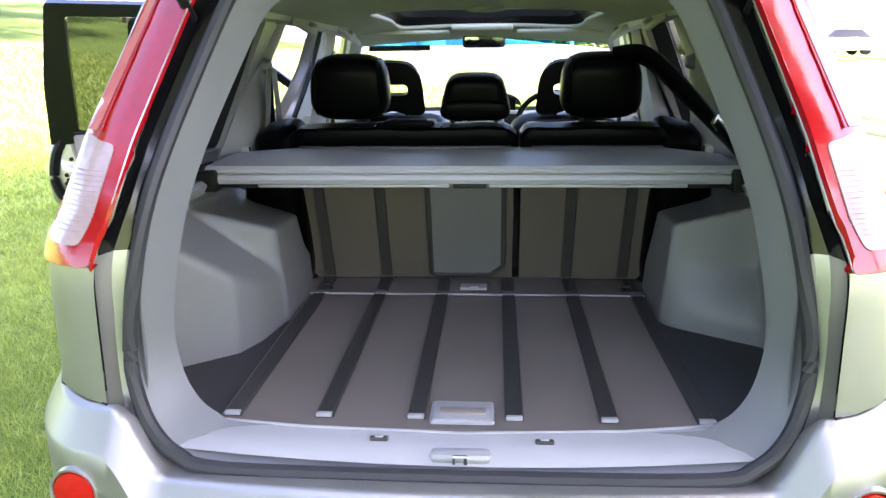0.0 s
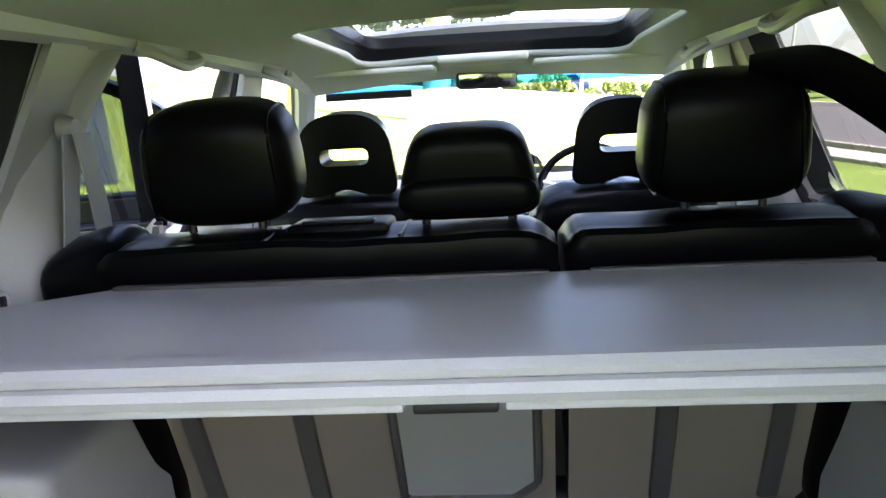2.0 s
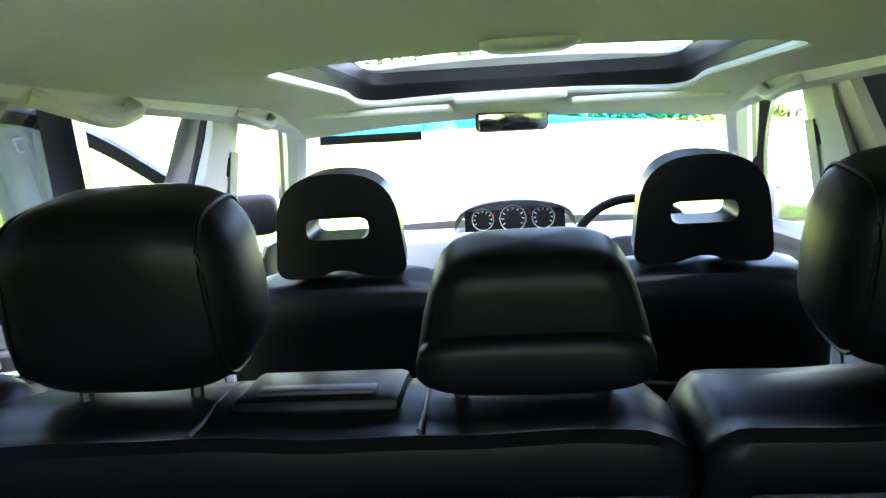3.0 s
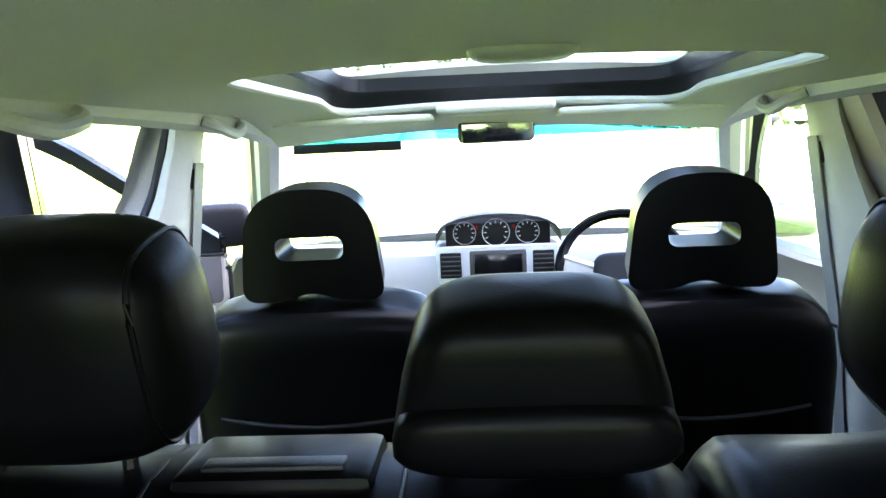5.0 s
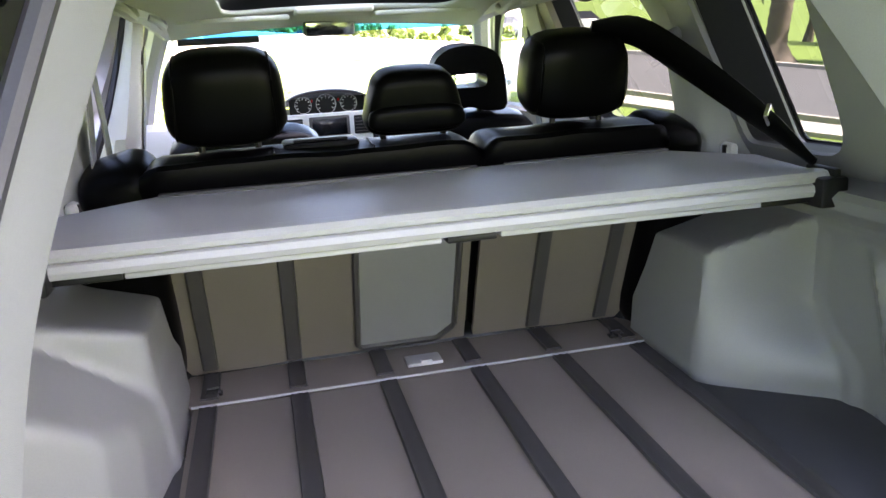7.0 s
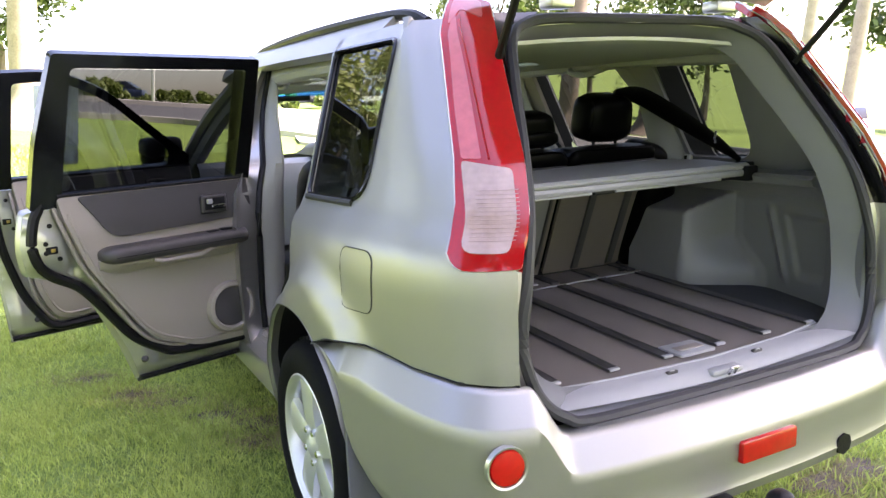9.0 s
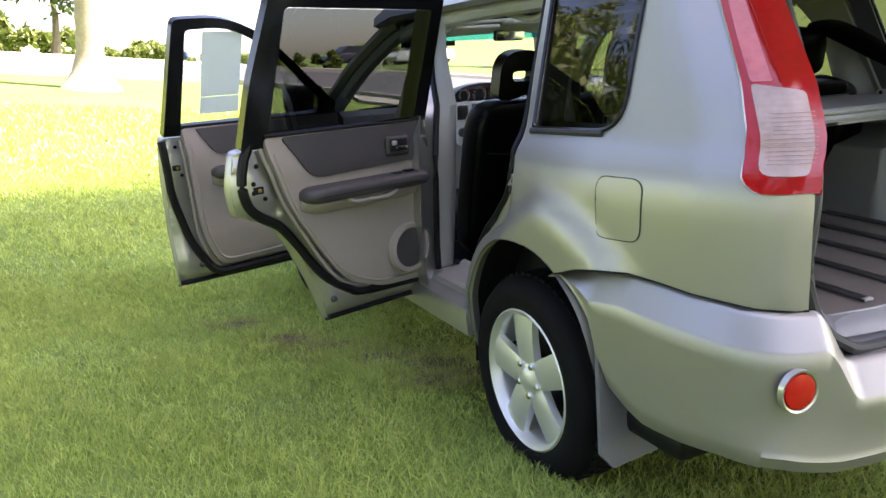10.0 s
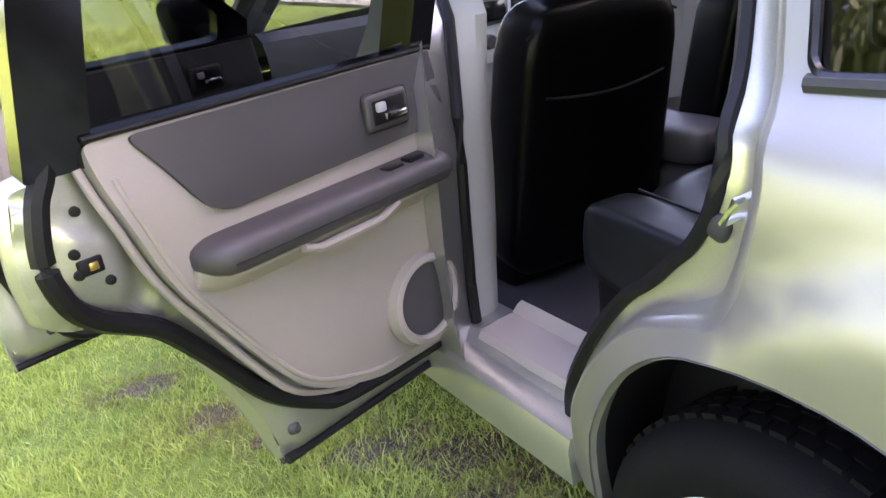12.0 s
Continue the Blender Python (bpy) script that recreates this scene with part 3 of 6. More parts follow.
RDWIN = rounded([(-0.08, 1.09), (-0.70, 1.08), (-0.77, 1.47), (-0.08, 1.475)], 0.03)
FDWIN = rounded([(-0.90, 1.075), (-1.85, 1.06, 0.02), (-1.62, 1.30, 0.2), (-1.36, 1.455, 0.12), (-0.93, 1.465)], 0.03)
farch = [(1 - (HUB[0] + 2.40 + 0.385 * math.cos(math.pi * k / 24)), 0.345 + 0.39 * math.sin(math.pi * k / 24)) for k in range(25)]
out = [(u - 0.002, z) for u, z in SHUT] + [(-0.252, 0.345), (-1.80, 0.345), (-1.80, 1.05), (-1.95, 1.08), (-1.40, 1.53)]
skin("closed_doors_panel", out, [RDWIN, FDWIN], side(1), -0.012, PAINT, CAR, step=0.05)
skin("rear_door_glass", RDWIN, [], side(1, -0.008), 0, TINT, CAR, "dark privacy glass")
skin("front_door_glass", FDWIN, [], side(1, -0.008), 0, PANE, CAR)
for s in (-1, 1):
    fo = [(-1.80, 0.345)] + farch + [(-2.85, 0.40), (-3.1, 0.75), (-3.0, 0.95), (-2.4, 1.03), (-1.95, 1.06), (-1.80, 1.05)]
    skin("front_wing", fo, [], side(s), 0.012 * -s, PAINT, CAR, step=0.06)
    # roof side rail, front pillar
    skin("roof_side", [(0.05, 1.485), (-0.5, 1.49), (-1.25, 1.49), (-1.42, 1.46), (-1.46, 1.50), (-1.40, 1.56), (0.3, 1.56), (0.3, 1.52), (0.05, 1.52)], [], side(s), 0.03 * -s, PAINT, CAR, step=0.05)
    pil = [(s * 0.575, 2.30, 1.47), (s * 0.60, 2.42, 1.43), (s * 0.68, 2.68, 1.28), (s * 0.76, 2.95, 1.07)]
    tube("front_pillar", curve(pil, 5), 0.038, PAINT, CAR, sides=8)
    pin = [(p[0] - s * 0.03, p[1] - 0.03, p[2] - 0.02) for p in pil]
    tube("front_pillar_trim", curve(pin, 5), 0.036, TRIM, CAR, "light grey plastic trim", sides=8)
    tube("roof_rail", curve([(s * 0.56, 0.55, 1.525), (s * 0.57, 0.72, 1.562), (s * 0.575, 1.4, 1.575), (s * 0.57, 2.0, 1.562), (s * 0.56, 2.2, 1.53)], 6), 0.016, BLACK, CAR, "black roof rail")
    # inner roof edge with grab handles
    edge = [(s * 0.56, 0.55, 1.44), (s * 0.565, 1.0, 1.455), (s * 0.57, 1.6, 1.455), (s * 0.56, 2.1, 1.44), (s * 0.545, 2.38, 1.41)]
    tube("roof_edge_trim", curve(edge, 5), 0.03, TRIM, CAR, sides=8)
    for y0, y1 in ((1.18, 1.42), (1.86, 2.06)):
        gh = [(s * 0.545, y0, 1.438), (s * 0.522, y0 + 0.03, 1.425), (s * 0.515, (y0 + y1) / 2, 1.412), (s * 0.522, y1 - 0.03, 1.425), (s * 0.545, y1, 1.438)]
        tube("grab_handle", curve(gh, 4), 0.011, TRIM, CAR, "grey folding grab handle")
    # centre pillar
    xin = lambda z: lerp(z, [(0.5, 0.68), (0.7, 0.665), (1.0, 0.645), (1.2, 0.617), (1.35, 0.598), (1.5, 0.572)])  # noqa: E731
    yin = lambda z: lerp(z, [(1.12, 1.70), (1.24, 1.775), (1.36, 1.842)])  # noqa: E731
    rows = []
    for z in np.linspace(0.45, 1.5, 12):
        y0, y1 = 1.575 + 0.03 * smooth((1.0 - z) / 0.5) + 0.275 * smooth((z - 0.94) / 0.38), 1.93
        o = side(s, -0.018)
        rows.append([o(1 - y0, z), o(1 - y0 - 0.06, z), o(1 - y1, z), Vector((s * xin(z), 1.96, z)), Vector((s * xin(z), 1.91, z)), Vector((s * xin(z), yin(z), z)), side(s, -0.05)(1 - y0 - 0.05, z)])
    loft("centre_pillar", rows, PAINT_IN, CAR, closed=True)
    rows, seal = [], []
    for z in np.linspace(0.50, 1.48, 12):
        y0, y1, x = yin(z) - 0.012, 1.965, xin(z) - 0.004
        w = 0.03 + 0.012 * math.sin(z * 6)
        yo = 1.575 + 0.03 * smooth((1.0 - z) / 0.5) + 0.275 * smooth((z - 0.94) / 0.38)
        mid = side(s, -0.05)(1 - yo - 0.05, z).lerp(Vector((s * xin(z), yin(z), z)), 0.42)
        seal.append(mid + Vector((0, -0.008, 0)))
        lead = mid.lerp(Vector((s * x, y0, z)), 0.12) + Vector((0, -0.006, 0))
        rows.append([lead + Vector((0, 0.012, 0)), lead, lead.lerp(Vector((s * x, y0, z)), 0.55) + Vector((0, -0.012, 0))] + [Vector((s * q, y, z)) for q, y in ((x, y0), (x - 0.018, y0 + w), (x - 0.018, y1 - w), (x, y1), (x + 0.05, y1))])
    loft("centre_pillar_trim", rows, TRIM_PILLAR, CAR, "light grey plastic trim")
    bz = [Vector((s * (xin(z) - 0.026), 1.90, z)) for z in (1.36, 1.25, 1.15, 1.0, 0.75, 0.60)]
    loft("seat_belt", [[p + Vector((0, -0.022, 0)), p + Vector((0, 0.022, 0)), p + Vector((-s * 0.003, 0.022, 0)), p + Vector((-s * 0.003, -0.022, 0))] for p in curve(bz, 4)], TRIM_MID, CAR, "grey seat belt", closed=True)
    bm = bmesh.new()
    box(bm, *sorted((s * 0.575, s * 0.60)), 1.87, 1.92, 1.31, 1.38, 0.008)
    part("belt_guide", bm, BLACK, CAR)
    # sill
    prof = ((0.66, 0.36), (0.66, 0.498), (0.70, 0.505), (0.745, 0.500), (0.772, 0.490), (0.786, 0.470), (0.815, 0.462), (0.836, 0.452), (0.843, 0.430), (0.838, 0.36))
    loft("door_sill", [[(s * x, y, z) for x, z in prof] for y in np.linspace(1.26, 2.75, 12)], PAINT_IN, CAR, caps=True)
    prof = ((0.650, 0.45), (0.648, 0.525), (0.658, 0.534), (0.672, 0.528), (0.684, 0.514), (0.735, 0.510), (0.768, 0.502), (0.778, 0.488), (0.774, 0.482))
    loft("scuff_plate", [[(s * x, y, z) for x, z in prof] for y in np.linspace(1.24, 1.62, 6)], TRIM_WARM, CAR, "light grey scuff plate", caps=True)
    # inner lining of the quarter and upper pillar
    lin = [(-0.06, 1.47), (0.02, 1.03), (0.95, 1.03), (1.0, 1.1), (0.97, 1.35), (0.93, 1.47)]
    qin = rounded([(0.125, 1.10, 0.02), (0.42, 1.10, 0.08), (0.39, 1.45, 0.05), (0.035, 1.45, 0.02)])
    skin("quarter_lining", lin, [qin], side(s, -0.105), 0.012 * -s, TRIM_SHADED, CAR, "light grey plastic lining darkened for shade", step=0.05)
    # bulky trim on the rear pillar
    rows = []
    for z in np.linspace(1.04, 1.465, 14):
        k = 0.034 * smooth((z - 1.28) / 0.18)
        y = lerp(z, [(1.04, 0.985), (1.15, 1.01), (1.31, 1.07), (1.39, 1.13), (1.465, 1.195)])
        rows.append([side(s, -0.104)(0.112 - 0.19 * (z - 1.10), z), Vector((s * (0.612 - k), y - 0.075, z)), Vector((s * (0.588 - k), y - 0.035, z)), Vector((s * (0.586 - k), y - 0.008, z)), Vector((s * (0.60 - k), y, z)), side(s, -0.11)(0.04 - 0.19 * (z - 1.04), z)])
    loft("rear_pillar_trim", rows, TRIM_SHADED, CAR, "grey plastic pillar trim")
    rows = [[side(s, -0.105)(u, z) for u, z in qin + qin[:1]], [side(s, -0.012)(u, z) for u, z in QWIN + QWIN[:1]]]
    loft("window_reveal", rows, BLACK, CAR)
    # rear edge of the door opening, inside lining of the pillar
    rows = []
    for (u, z), (v, w) in zip(SHUT, SEALINE):
        rows.append([side(s, o)(u + (v - u) * f, z + (w - z) * f) for f, o in ((0, 0.0), (0.05, -0.001), (0.14, -0.005), (0.24, -0.014), (0.30, -0.030), (0.36, -0.044), (0.5, -0.050), (0.8, -0.052), (1, -0.046), (1, -0.10))])
    loft("door_jamb", rows, PAINT_IN, CAR, "silver painted door jamb")
    tube("door_opening_seal", [side(s, -0.050)(u, z) for u, z in SEALINE], 0.012, BLACK, CAR, sides=6)
    sp = side(s, -0.052)
    tube("door_striker", [sp(0.062, 0.925), sp(0.062, 0.925) + Vector((s * 0.03, 0, 0)), sp(0.078, 0.955) + Vector((s * 0.03, 0, 0)), sp(0.078, 0.955)], 0.005, CHROME, CAR, "steel door striker")
    bm = bmesh.new()
    cushion(bm, 0.022, 0.034, 0.036, Matrix.Translation(sp(0.034, 0.905)) @ pose(0, 0, 0, 25, 0, 0), 3)
    part("door_switch", bm, RUBBER, CAR, "dark rubber door switch")
    tube("door_opening_seal", seal, 0.012, BLACK, CAR, sides=8)

inn = [(0.02, 1.47), (0.02, 0.45), (-1.80, 0.45), (-1.80, 1.08), (-1.36, 1.46)]
skin("closed_doors_lining", inn, [RDWIN, FDWIN], side(1, -0.07), -0.02, TRIM_WARM, CAR, "warm grey door lining", step=0.06)
for w in (RDWIN, FDWIN):
    loft("window_reveal", [[side(1, -0.07)(u, z) for u, z in w + w[:1]], [side(1, -0.01)(u, z) for u, z in w + w[:1]]], BLACK, CAR)

WS = rounded([(-0.54, 0.0, 0.04), (0.54, 0.0, 0.04), (0.70, 1.0, 0.03), (-0.70, 1.0, 0.03)])
ws_at = lambda x, k: Vector((x, 2.38 + 0.62 * k - 0.10 * (x / 0.7) ** 2 * k, 1.425 - 0.37 * k))  # noqa: E731
skin("windscreen", WS, [], ws_at, 0, PANE, CAR, step=0.08)
skin("sun_band", [(-0.53, 0.0), (0.53, 0.0), (0.54, 0.10), (-0.54, 0.10)], [], lambda x, k: ws_at(x, k) + Vector((0, -0.004, -0.004)), 0, BLUE, CAR, "blue shade band", step=0.1)
bon = []
for y, z, h in ((2.98, 1.055, 0.74), (3.2, 1.035, 0.75), (3.6, 0.99, 0.745), (3.95, 0.92, 0.70), (4.06, 0.85, 0.66), (4.08, 0.78, 0.64)):
    bon.append([(x * h, y - 0.10 * abs(x) ** 3 * (y > 3.9), z + 0.03 * (1 - x * x)) for x in np.linspace(-1, 1, 15)])
loft("bonnet", bon, PAINT, CAR)
fb = []
for x in np.linspace(-0.80, 0.80, 21):
    y = 4.10 - 0.30 * abs(x / 0.8) ** 4
    fb.append([(x, y - 0.05, 0.80), (x, y, 0.74), (x, y + 0.03, 0.62), (x, y + 0.03, 0.5), (x, y, 0.36), (x, y - 0.1, 0.31)])
loft("front_bumper", fb, PAINT, CAR)
bm = bmesh.new()
box(bm, -0.80, 0.80, 0.25, 4.0, 0.33, 0.40, 0.02)
part("underbody", bm, BLACK, CAR)
bm = bmesh.new()
box(bm, -0.70, 0.70, 1.0, 2.95, 0.40, 0.44, 0.01)
part("cabin_floor", bm, FLOORMAT, CAR, "black carpet")

# ---- luggage space ----
def floor_z(y):
    return 0.655 + 0.04 * (y - 0.25)


mat_out = [(-0.473, 0.172), (-0.30, 0.150), (0.0, 0.136), (0.30, 0.155), (0.477, 0.185), (0.468, 0.905), (-0.462, 0.90)]
skin("boot_floor_mat", mat_out, [], lambda x, y: Vector((x, y, floor_z(y))), 0.02, CARPET, CAR, "taupe ribbed boot mat", step=0.06)
skin("boot_floor_flap", [(-0.47, 0.915), (0.475, 0.915), (0.51, 1.05), (-0.505, 1.05)], [], lambda x, y: Vector((x, y, floor_z(y) + 0.002)), 0.02, CARPET, CAR, "taupe ribbed floor flap", step=0.06)
tube("mat_hinge_line", [(-0.465, 0.908, floor_z(0.908) + 0.002), (0.47, 0.910, floor_z(0.908) + 0.002)], 0.0028, TRIM, CAR)
tube("mat_edge", [(x, y - 0.002, floor_z(y) + 0.001) for x, y in mat_out[:5]], 0.004, TRIM, CAR)
for s in (-1, 1):
    pocket = [(0.45, 0.16), (0.56, 0.15), (0.64, 0.25), (0.70, 0.45), (0.70, 0.60), (0.45, 0.75)]
    skin("boot_side_pocket", [(s * x, y) for x, y in pocket], [], lambda x, y: Vector((x, y, floor_z(y) - 0.006)), 0.01, POCKET, CAR, "charcoal felt pocket floor", step=0.06)
for c0, c1 in ((-0.448, -0.432), (-0.268, -0.262), (-0.09, -0.089), (0.098, 0.096), (0.277, 0.272), (0.458, 0.444)):
    for y0, y1 in ((0.185, 0.895), (0.93, 1.045)):
        rows = []
        for y in np.linspace(y0, y1, 6):
            c = c0 + (c1 - c0) * (y - 0.18) / 0.8
            z = floor_z(y) + 0.002
            rows.append([(c - 0.018, y, z), (c - 0.016, y, z + 0.006), (c - 0.008, y, z + 0.004), (c, y, z + 0.006), (c + 0.008, y, z + 0.004), (c + 0.016, y, z + 0.006), (c + 0.018, y, z)])
        loft("floor_strip", rows, STRIP, CAR, "dark rubber strip", caps=True)
    bm = bmesh.new()
    box(bm, c0 - 0.016, c0 + 0.016, 0.182, 0.196, floor_z(0.19) + 0.002, floor_z(0.19) + 0.010, 0.003)
    part("strip_end", bm, TRIM, CAR)
bm = bmesh.new()
box(bm, -0.063, 0.061, 0.165, 0.256, 0.652, 0.662, 0.008, pose(0, 0, 0), 3)
plate = part("floor_handle_plate", bm, TRIM, CAR, "light grey plastic pull handle plate")
bm = bmesh.new()
box(bm, -0.045, 0.043, 0.192, 0.222, 0.660, 0.6645, 0.002)
part("handle_slot", bm, TRIM_WARM, plate)
bm = bmesh.new()
box(bm, -0.04, 0.035, 0.945, 0.995, floor_z(0.97), floor_z(0.97) + 0.008, 0.003)
box(bm, -0.012, 0.012, 0.945, 0.960, floor_z(0.95) + 0.006, floor_z(0.95) + 0.014, 0.002)
part("floor_latch", bm, TRIM, CAR, "grey plastic floor latch")
for x in (-0.426, 0.427):
    bm = bmesh.new()
    box(bm, x - 0.018, x + 0.018, 0.945, 0.965, floor_z(0.955), floor_z(0.955) + 0.006, 0.002)
    h = part("tie_down_hook", bm, BLACK, CAR)
    tube("ring", [(x - 0.012, 0.95, 0.69), (x - 0.012, 0.962, 0.695), (x + 0.012, 0.962, 0.695), (x + 0.012, 0.95, 0.69)], 0.003, RUBBER, h)

# sill plate of the opening, with clips and the latch loop
rows = []
for x in np.linspace(-0.52, 0.52, 25):
    k = (abs(x) / 0.52) ** 2
    rows.append([(x, 0.066 + 0.01 * k, 0.622 + 0.02 * k), (x, 0.085 + 0.01 * k, 0.640 + 0.008 * k), (x, 0.110 + 0.02 * k, 0.648 + 0.004 * k), (x, 0.138 + 0.045 * k, 0.6535)])
loft("boot_sill_plate", rows, TRIM, CAR, "light grey plastic sill plate")
for x in (-0.15, 0.151):
    bm = bmesh.new()
    box(bm, x - 0.017, x + 0.017, 0.106, 0.118, 0.645, 0.654, 0.003)
    c = part("sill_clip", bm, TRIM_DARK, CAR)
    bm = bmesh.new()
    box(bm, x - 0.008, x + 0.008, 0.108, 0.116, 0.652, 0.657, 0.002)
    part("clip_core", bm, TRIM, c)
bm = bmesh.new()
box(bm, -0.055, 0.055, 0.066, 0.10, 0.625, 0.645, 0.01)
part("latch_recess", bm, TRIM, CAR)
tube("latch_loop", [(-0.010, 0.060, 0.632), (-0.010, 0.050, 0.650), (0.010, 0.050, 0.650), (0.010, 0.060, 0.632)], 0.004, CHROME, CAR, "steel latch loop")

# side linings with wheel humps
def ramp(t, k=0.14):
    """A slope from 0 to 1 with short rounded ends."""
    if t <= -k or t >= 1 + k:
        return 0.0 if t < 0.5 else 1.0
    if t < k:
        return (t + k) ** 2 / (4 * k)
    if t > 1 - k:
        return 1 - (1 + k - t) ** 2 / (4 * k)
    return t


def greater(a, b, k=0.03):
    """The larger of two, with a rounded crease where they meet."""
    h = max(k - abs(a - b), 0.0) / k
    return max(a, b) + h * h * k / 4


def hump(s):
    """The lining: a wall with the wheel box and its tower, stepped on the left, creased on the right."""
    def f(y, z):
        wall = lerp(y, [(0.12, 0.575), (0.18, 0.60), (0.30, 0.665), (0.5, 0.70), (1.1, 0.70)])
        wall -= 0.06 * smooth((z - 0.95) / 0.10) * smooth((y - 0.20) / 0.15)
        inner = 0.474 + 0.02 * (z - 0.66) / 0.27
        if s < 0:
            # a low box with a raked top, its nose turned to the opening, and a tower ahead of it
            nose = lerp(y, [(0.36, 0.715), (0.50, 0.535), (0.58, 0.502), (0.73, inner), (1.1, inner)])
            top = inner + (z - 0.800) / 0.15 * 0.165
            box_x = greater(nose, top, 0.03)
            rear = inner + (0.70 - inner) * (1 - ramp((y - 0.625) / 0.075, 0.25))
            lid = inner + (z - 0.912) / 0.05 * 0.15
            x = -greater(-box_x, -greater(rear, lid, 0.03), 0.02)
            x = -greater(-x, -wall, 0.025)
            x -= 0.008 * smooth(1 - abs(y - 0.29) / 0.03) * smooth((z - 0.68) / 0.05) * smooth((0.93 - z) / 0.06)
        else:
            y0 = 0.565 + 0.105 * smooth((z - 0.70) / 0.14)
            rear = inner + (wall - inner) * (1 - ramp((y - y0) / (0.715 - y0), 0.20))
            lid = inner + (z - 0.925) / 0.045 * 0.15
            x = -greater(-greater(rear, lid, 0.03), -wall, 0.02)
            c = 0.45 + 0.32 * (z - 0.69)
            x -= 0.012 * smooth(1 - abs(y - c) / 0.022) * smooth((z - 0.68) / 0.05) * smooth((0.96 - z) / 0.05)
            x -= 0.009 * smooth(1 - abs(y - y0 + 0.010) / 0.022) * smooth((0.985 - z) / 0.05)
            x += 0.012 * smooth((c - 0.05 - y) / 0.02) * smooth((y - 0.22) / 0.02) * smooth((z - 0.72) / 0.02) * smooth((0.93 - z) / 0.02)
        return Vector((s * min(x, wall + 0.012), y, z))
    return f


for s in (-1, 1):
    ys = np.concatenate([np.linspace(0.11, 0.20, 6), np.linspace(0.21, 0.80, 72), np.linspace(0.83, 0.985, 5)])
    zs = np.concatenate([np.linspace(0.645, 0.75, 8), np.linspace(0.755, 0.89, 22), np.linspace(0.895, 1.0, 20), [1.03, 1.06]])
    f = hump(s)
    rows = []
    for z in zs:
        lean = lerp(z, LEAN)
        rows.append([f(y, z) + Vector((0, lean * (1 - smooth((y - 0.11) / 0.4)), 0)) for y in ys])
    loft("boot_side_lining", rows, TRIM_SHADED, CAR, "light grey moulded plastic lining darkened for shade")
    bm = bmesh.new()
    box(bm, *sorted((s * 0.725, s * 0.735)), 0.22, 1.0, 0.58, 1.04, 0)
    box(bm, *sorted((s * 0.505, s * 0.70)), 1.02, 1.045, 0.58, 0.93, 0)
    part("wheel_house_wall", bm, BLACK, CAR)
    # shelf ledge and cover bracket
    rows = [[(side(s, -0.06)(1 - y, 1.06).x, y, 1.066), (s * 0.66, y, 1.062), (s * 0.60, y, 1.062), (s * 0.588, y, 1.052), (s * 0.60, y, 1.03), (s * 0.66, y, 1.02)] for y in np.linspace(0.30, 0.96, 10)]
    loft("shelf_ledge", rows, TRIM_SHADED, CAR)
    bm = bmesh.new()
    box(bm, s * 0.595 - 0.025, s * 0.595 + 0.025, 0.52, 0.60, 1.035, 1.085, 0.006)
    part("cover_bracket", bm, BLACK, CAR)
    bm = bmesh.new()
    box(bm, s * 0.585 - 0.010, s * 0.585 + 0.010, 0.78, 0.82, 1.05, 1.112, 0.009)
    part("seat_catch", bm, TRIM, CAR)
    bm = bmesh.new()
    box(bm, s * 0.585 - 0.012, s * 0.585 + 0.012, 0.793, 0.807, 1.065, 1.108, 0.003)
    part("catch_slot", bm, BLACK, CAR)
    lathe("lining_clip", [(0.0001, 0.004), (0.008, 0.003), (0.01, 0)], TRIM, CAR, pose(s * 0.60, 0.19, 1.0, 0, -90 * s, 0), seg=12)

# ---- load cover ----
COVER = new("load_cover")
COVER.location = (0, 0.57, 1.05)
tagged(COVER, "silver grey vinyl roll-out load cover laid behind the rear seat", "load cover")


def under(ob, parent):
    """Puts ob under a placed parent without moving it."""
    ob.parent = parent
    ob.matrix_parent_inverse = Matrix.Translation(-parent.location)
    return ob


cov = [(-0.595, 0.555), (0.595, 0.555), (0.595, 0.73), (0.485, 0.858), (-0.462, 0.862), (-0.595, 0.75)]
under(skin("cover_sheet", cov, [], lambda x, y: Vector((x, y, 1.092 + 0.006 * smooth((y - 0.56) / 0.2) + 0.002 * math.sin(x * 7))), 0.006, VINYL, None, "silver grey vinyl sheet", step=0.05), COVER)
prof = [(0.556, 1.094), (0.545, 1.092), (0.538, 1.084), (0.539, 1.077), (0.545, 1.074), (0.539, 1.071), (0.536, 1.062), (0.540, 1.053), (0.552, 1.050), (0.575, 1.052), (0.58, 1.092)]
under(loft("front_rail", [[(x, y, z) for y, z in prof] for x in np.linspace(-0.60, 0.60, 5)], VINYL, None, "silver grey rail", closed=True, caps=True), COVER)
for s in (-1, 1):
    bm = bmesh.new()
    box(bm, *sorted((s * 0.045, s * 0.48)), 0.546, 0.575, 1.043, 1.0515, 0.002)
    under(part("lip", bm, VINYL, None), COVER)
    # Black bar in place of the shade under the rail's end.
    bm = bmesh.new()
    box(bm, *sorted((s * 0.482, s * 0.598)), 0.548, 0.575, 1.042, 1.0515, 0.002)
    under(part("rail_shadow", bm, BLACK, None, "black bar standing for shade under the rail end"), COVER)
    bm = bmesh.new()
    box(bm, *sorted((s * 0.598, s * 0.612)), 0.530, 0.60, 1.035, 1.097, 0.004)
    under(part("end_cap", bm, BLACK, None, "black end cap"), COVER)
bm = bmesh.new()
box(bm, -0.037, 0.039, 0.545, 0.58, 1.041, 1.052, 0.003)
under(part("pull_tab", bm, BLACK, None, "dark pull tab"), COVER)

# ---- rear seat ----
SEAT = new("rear_seat")
SEAT.parent = CAR


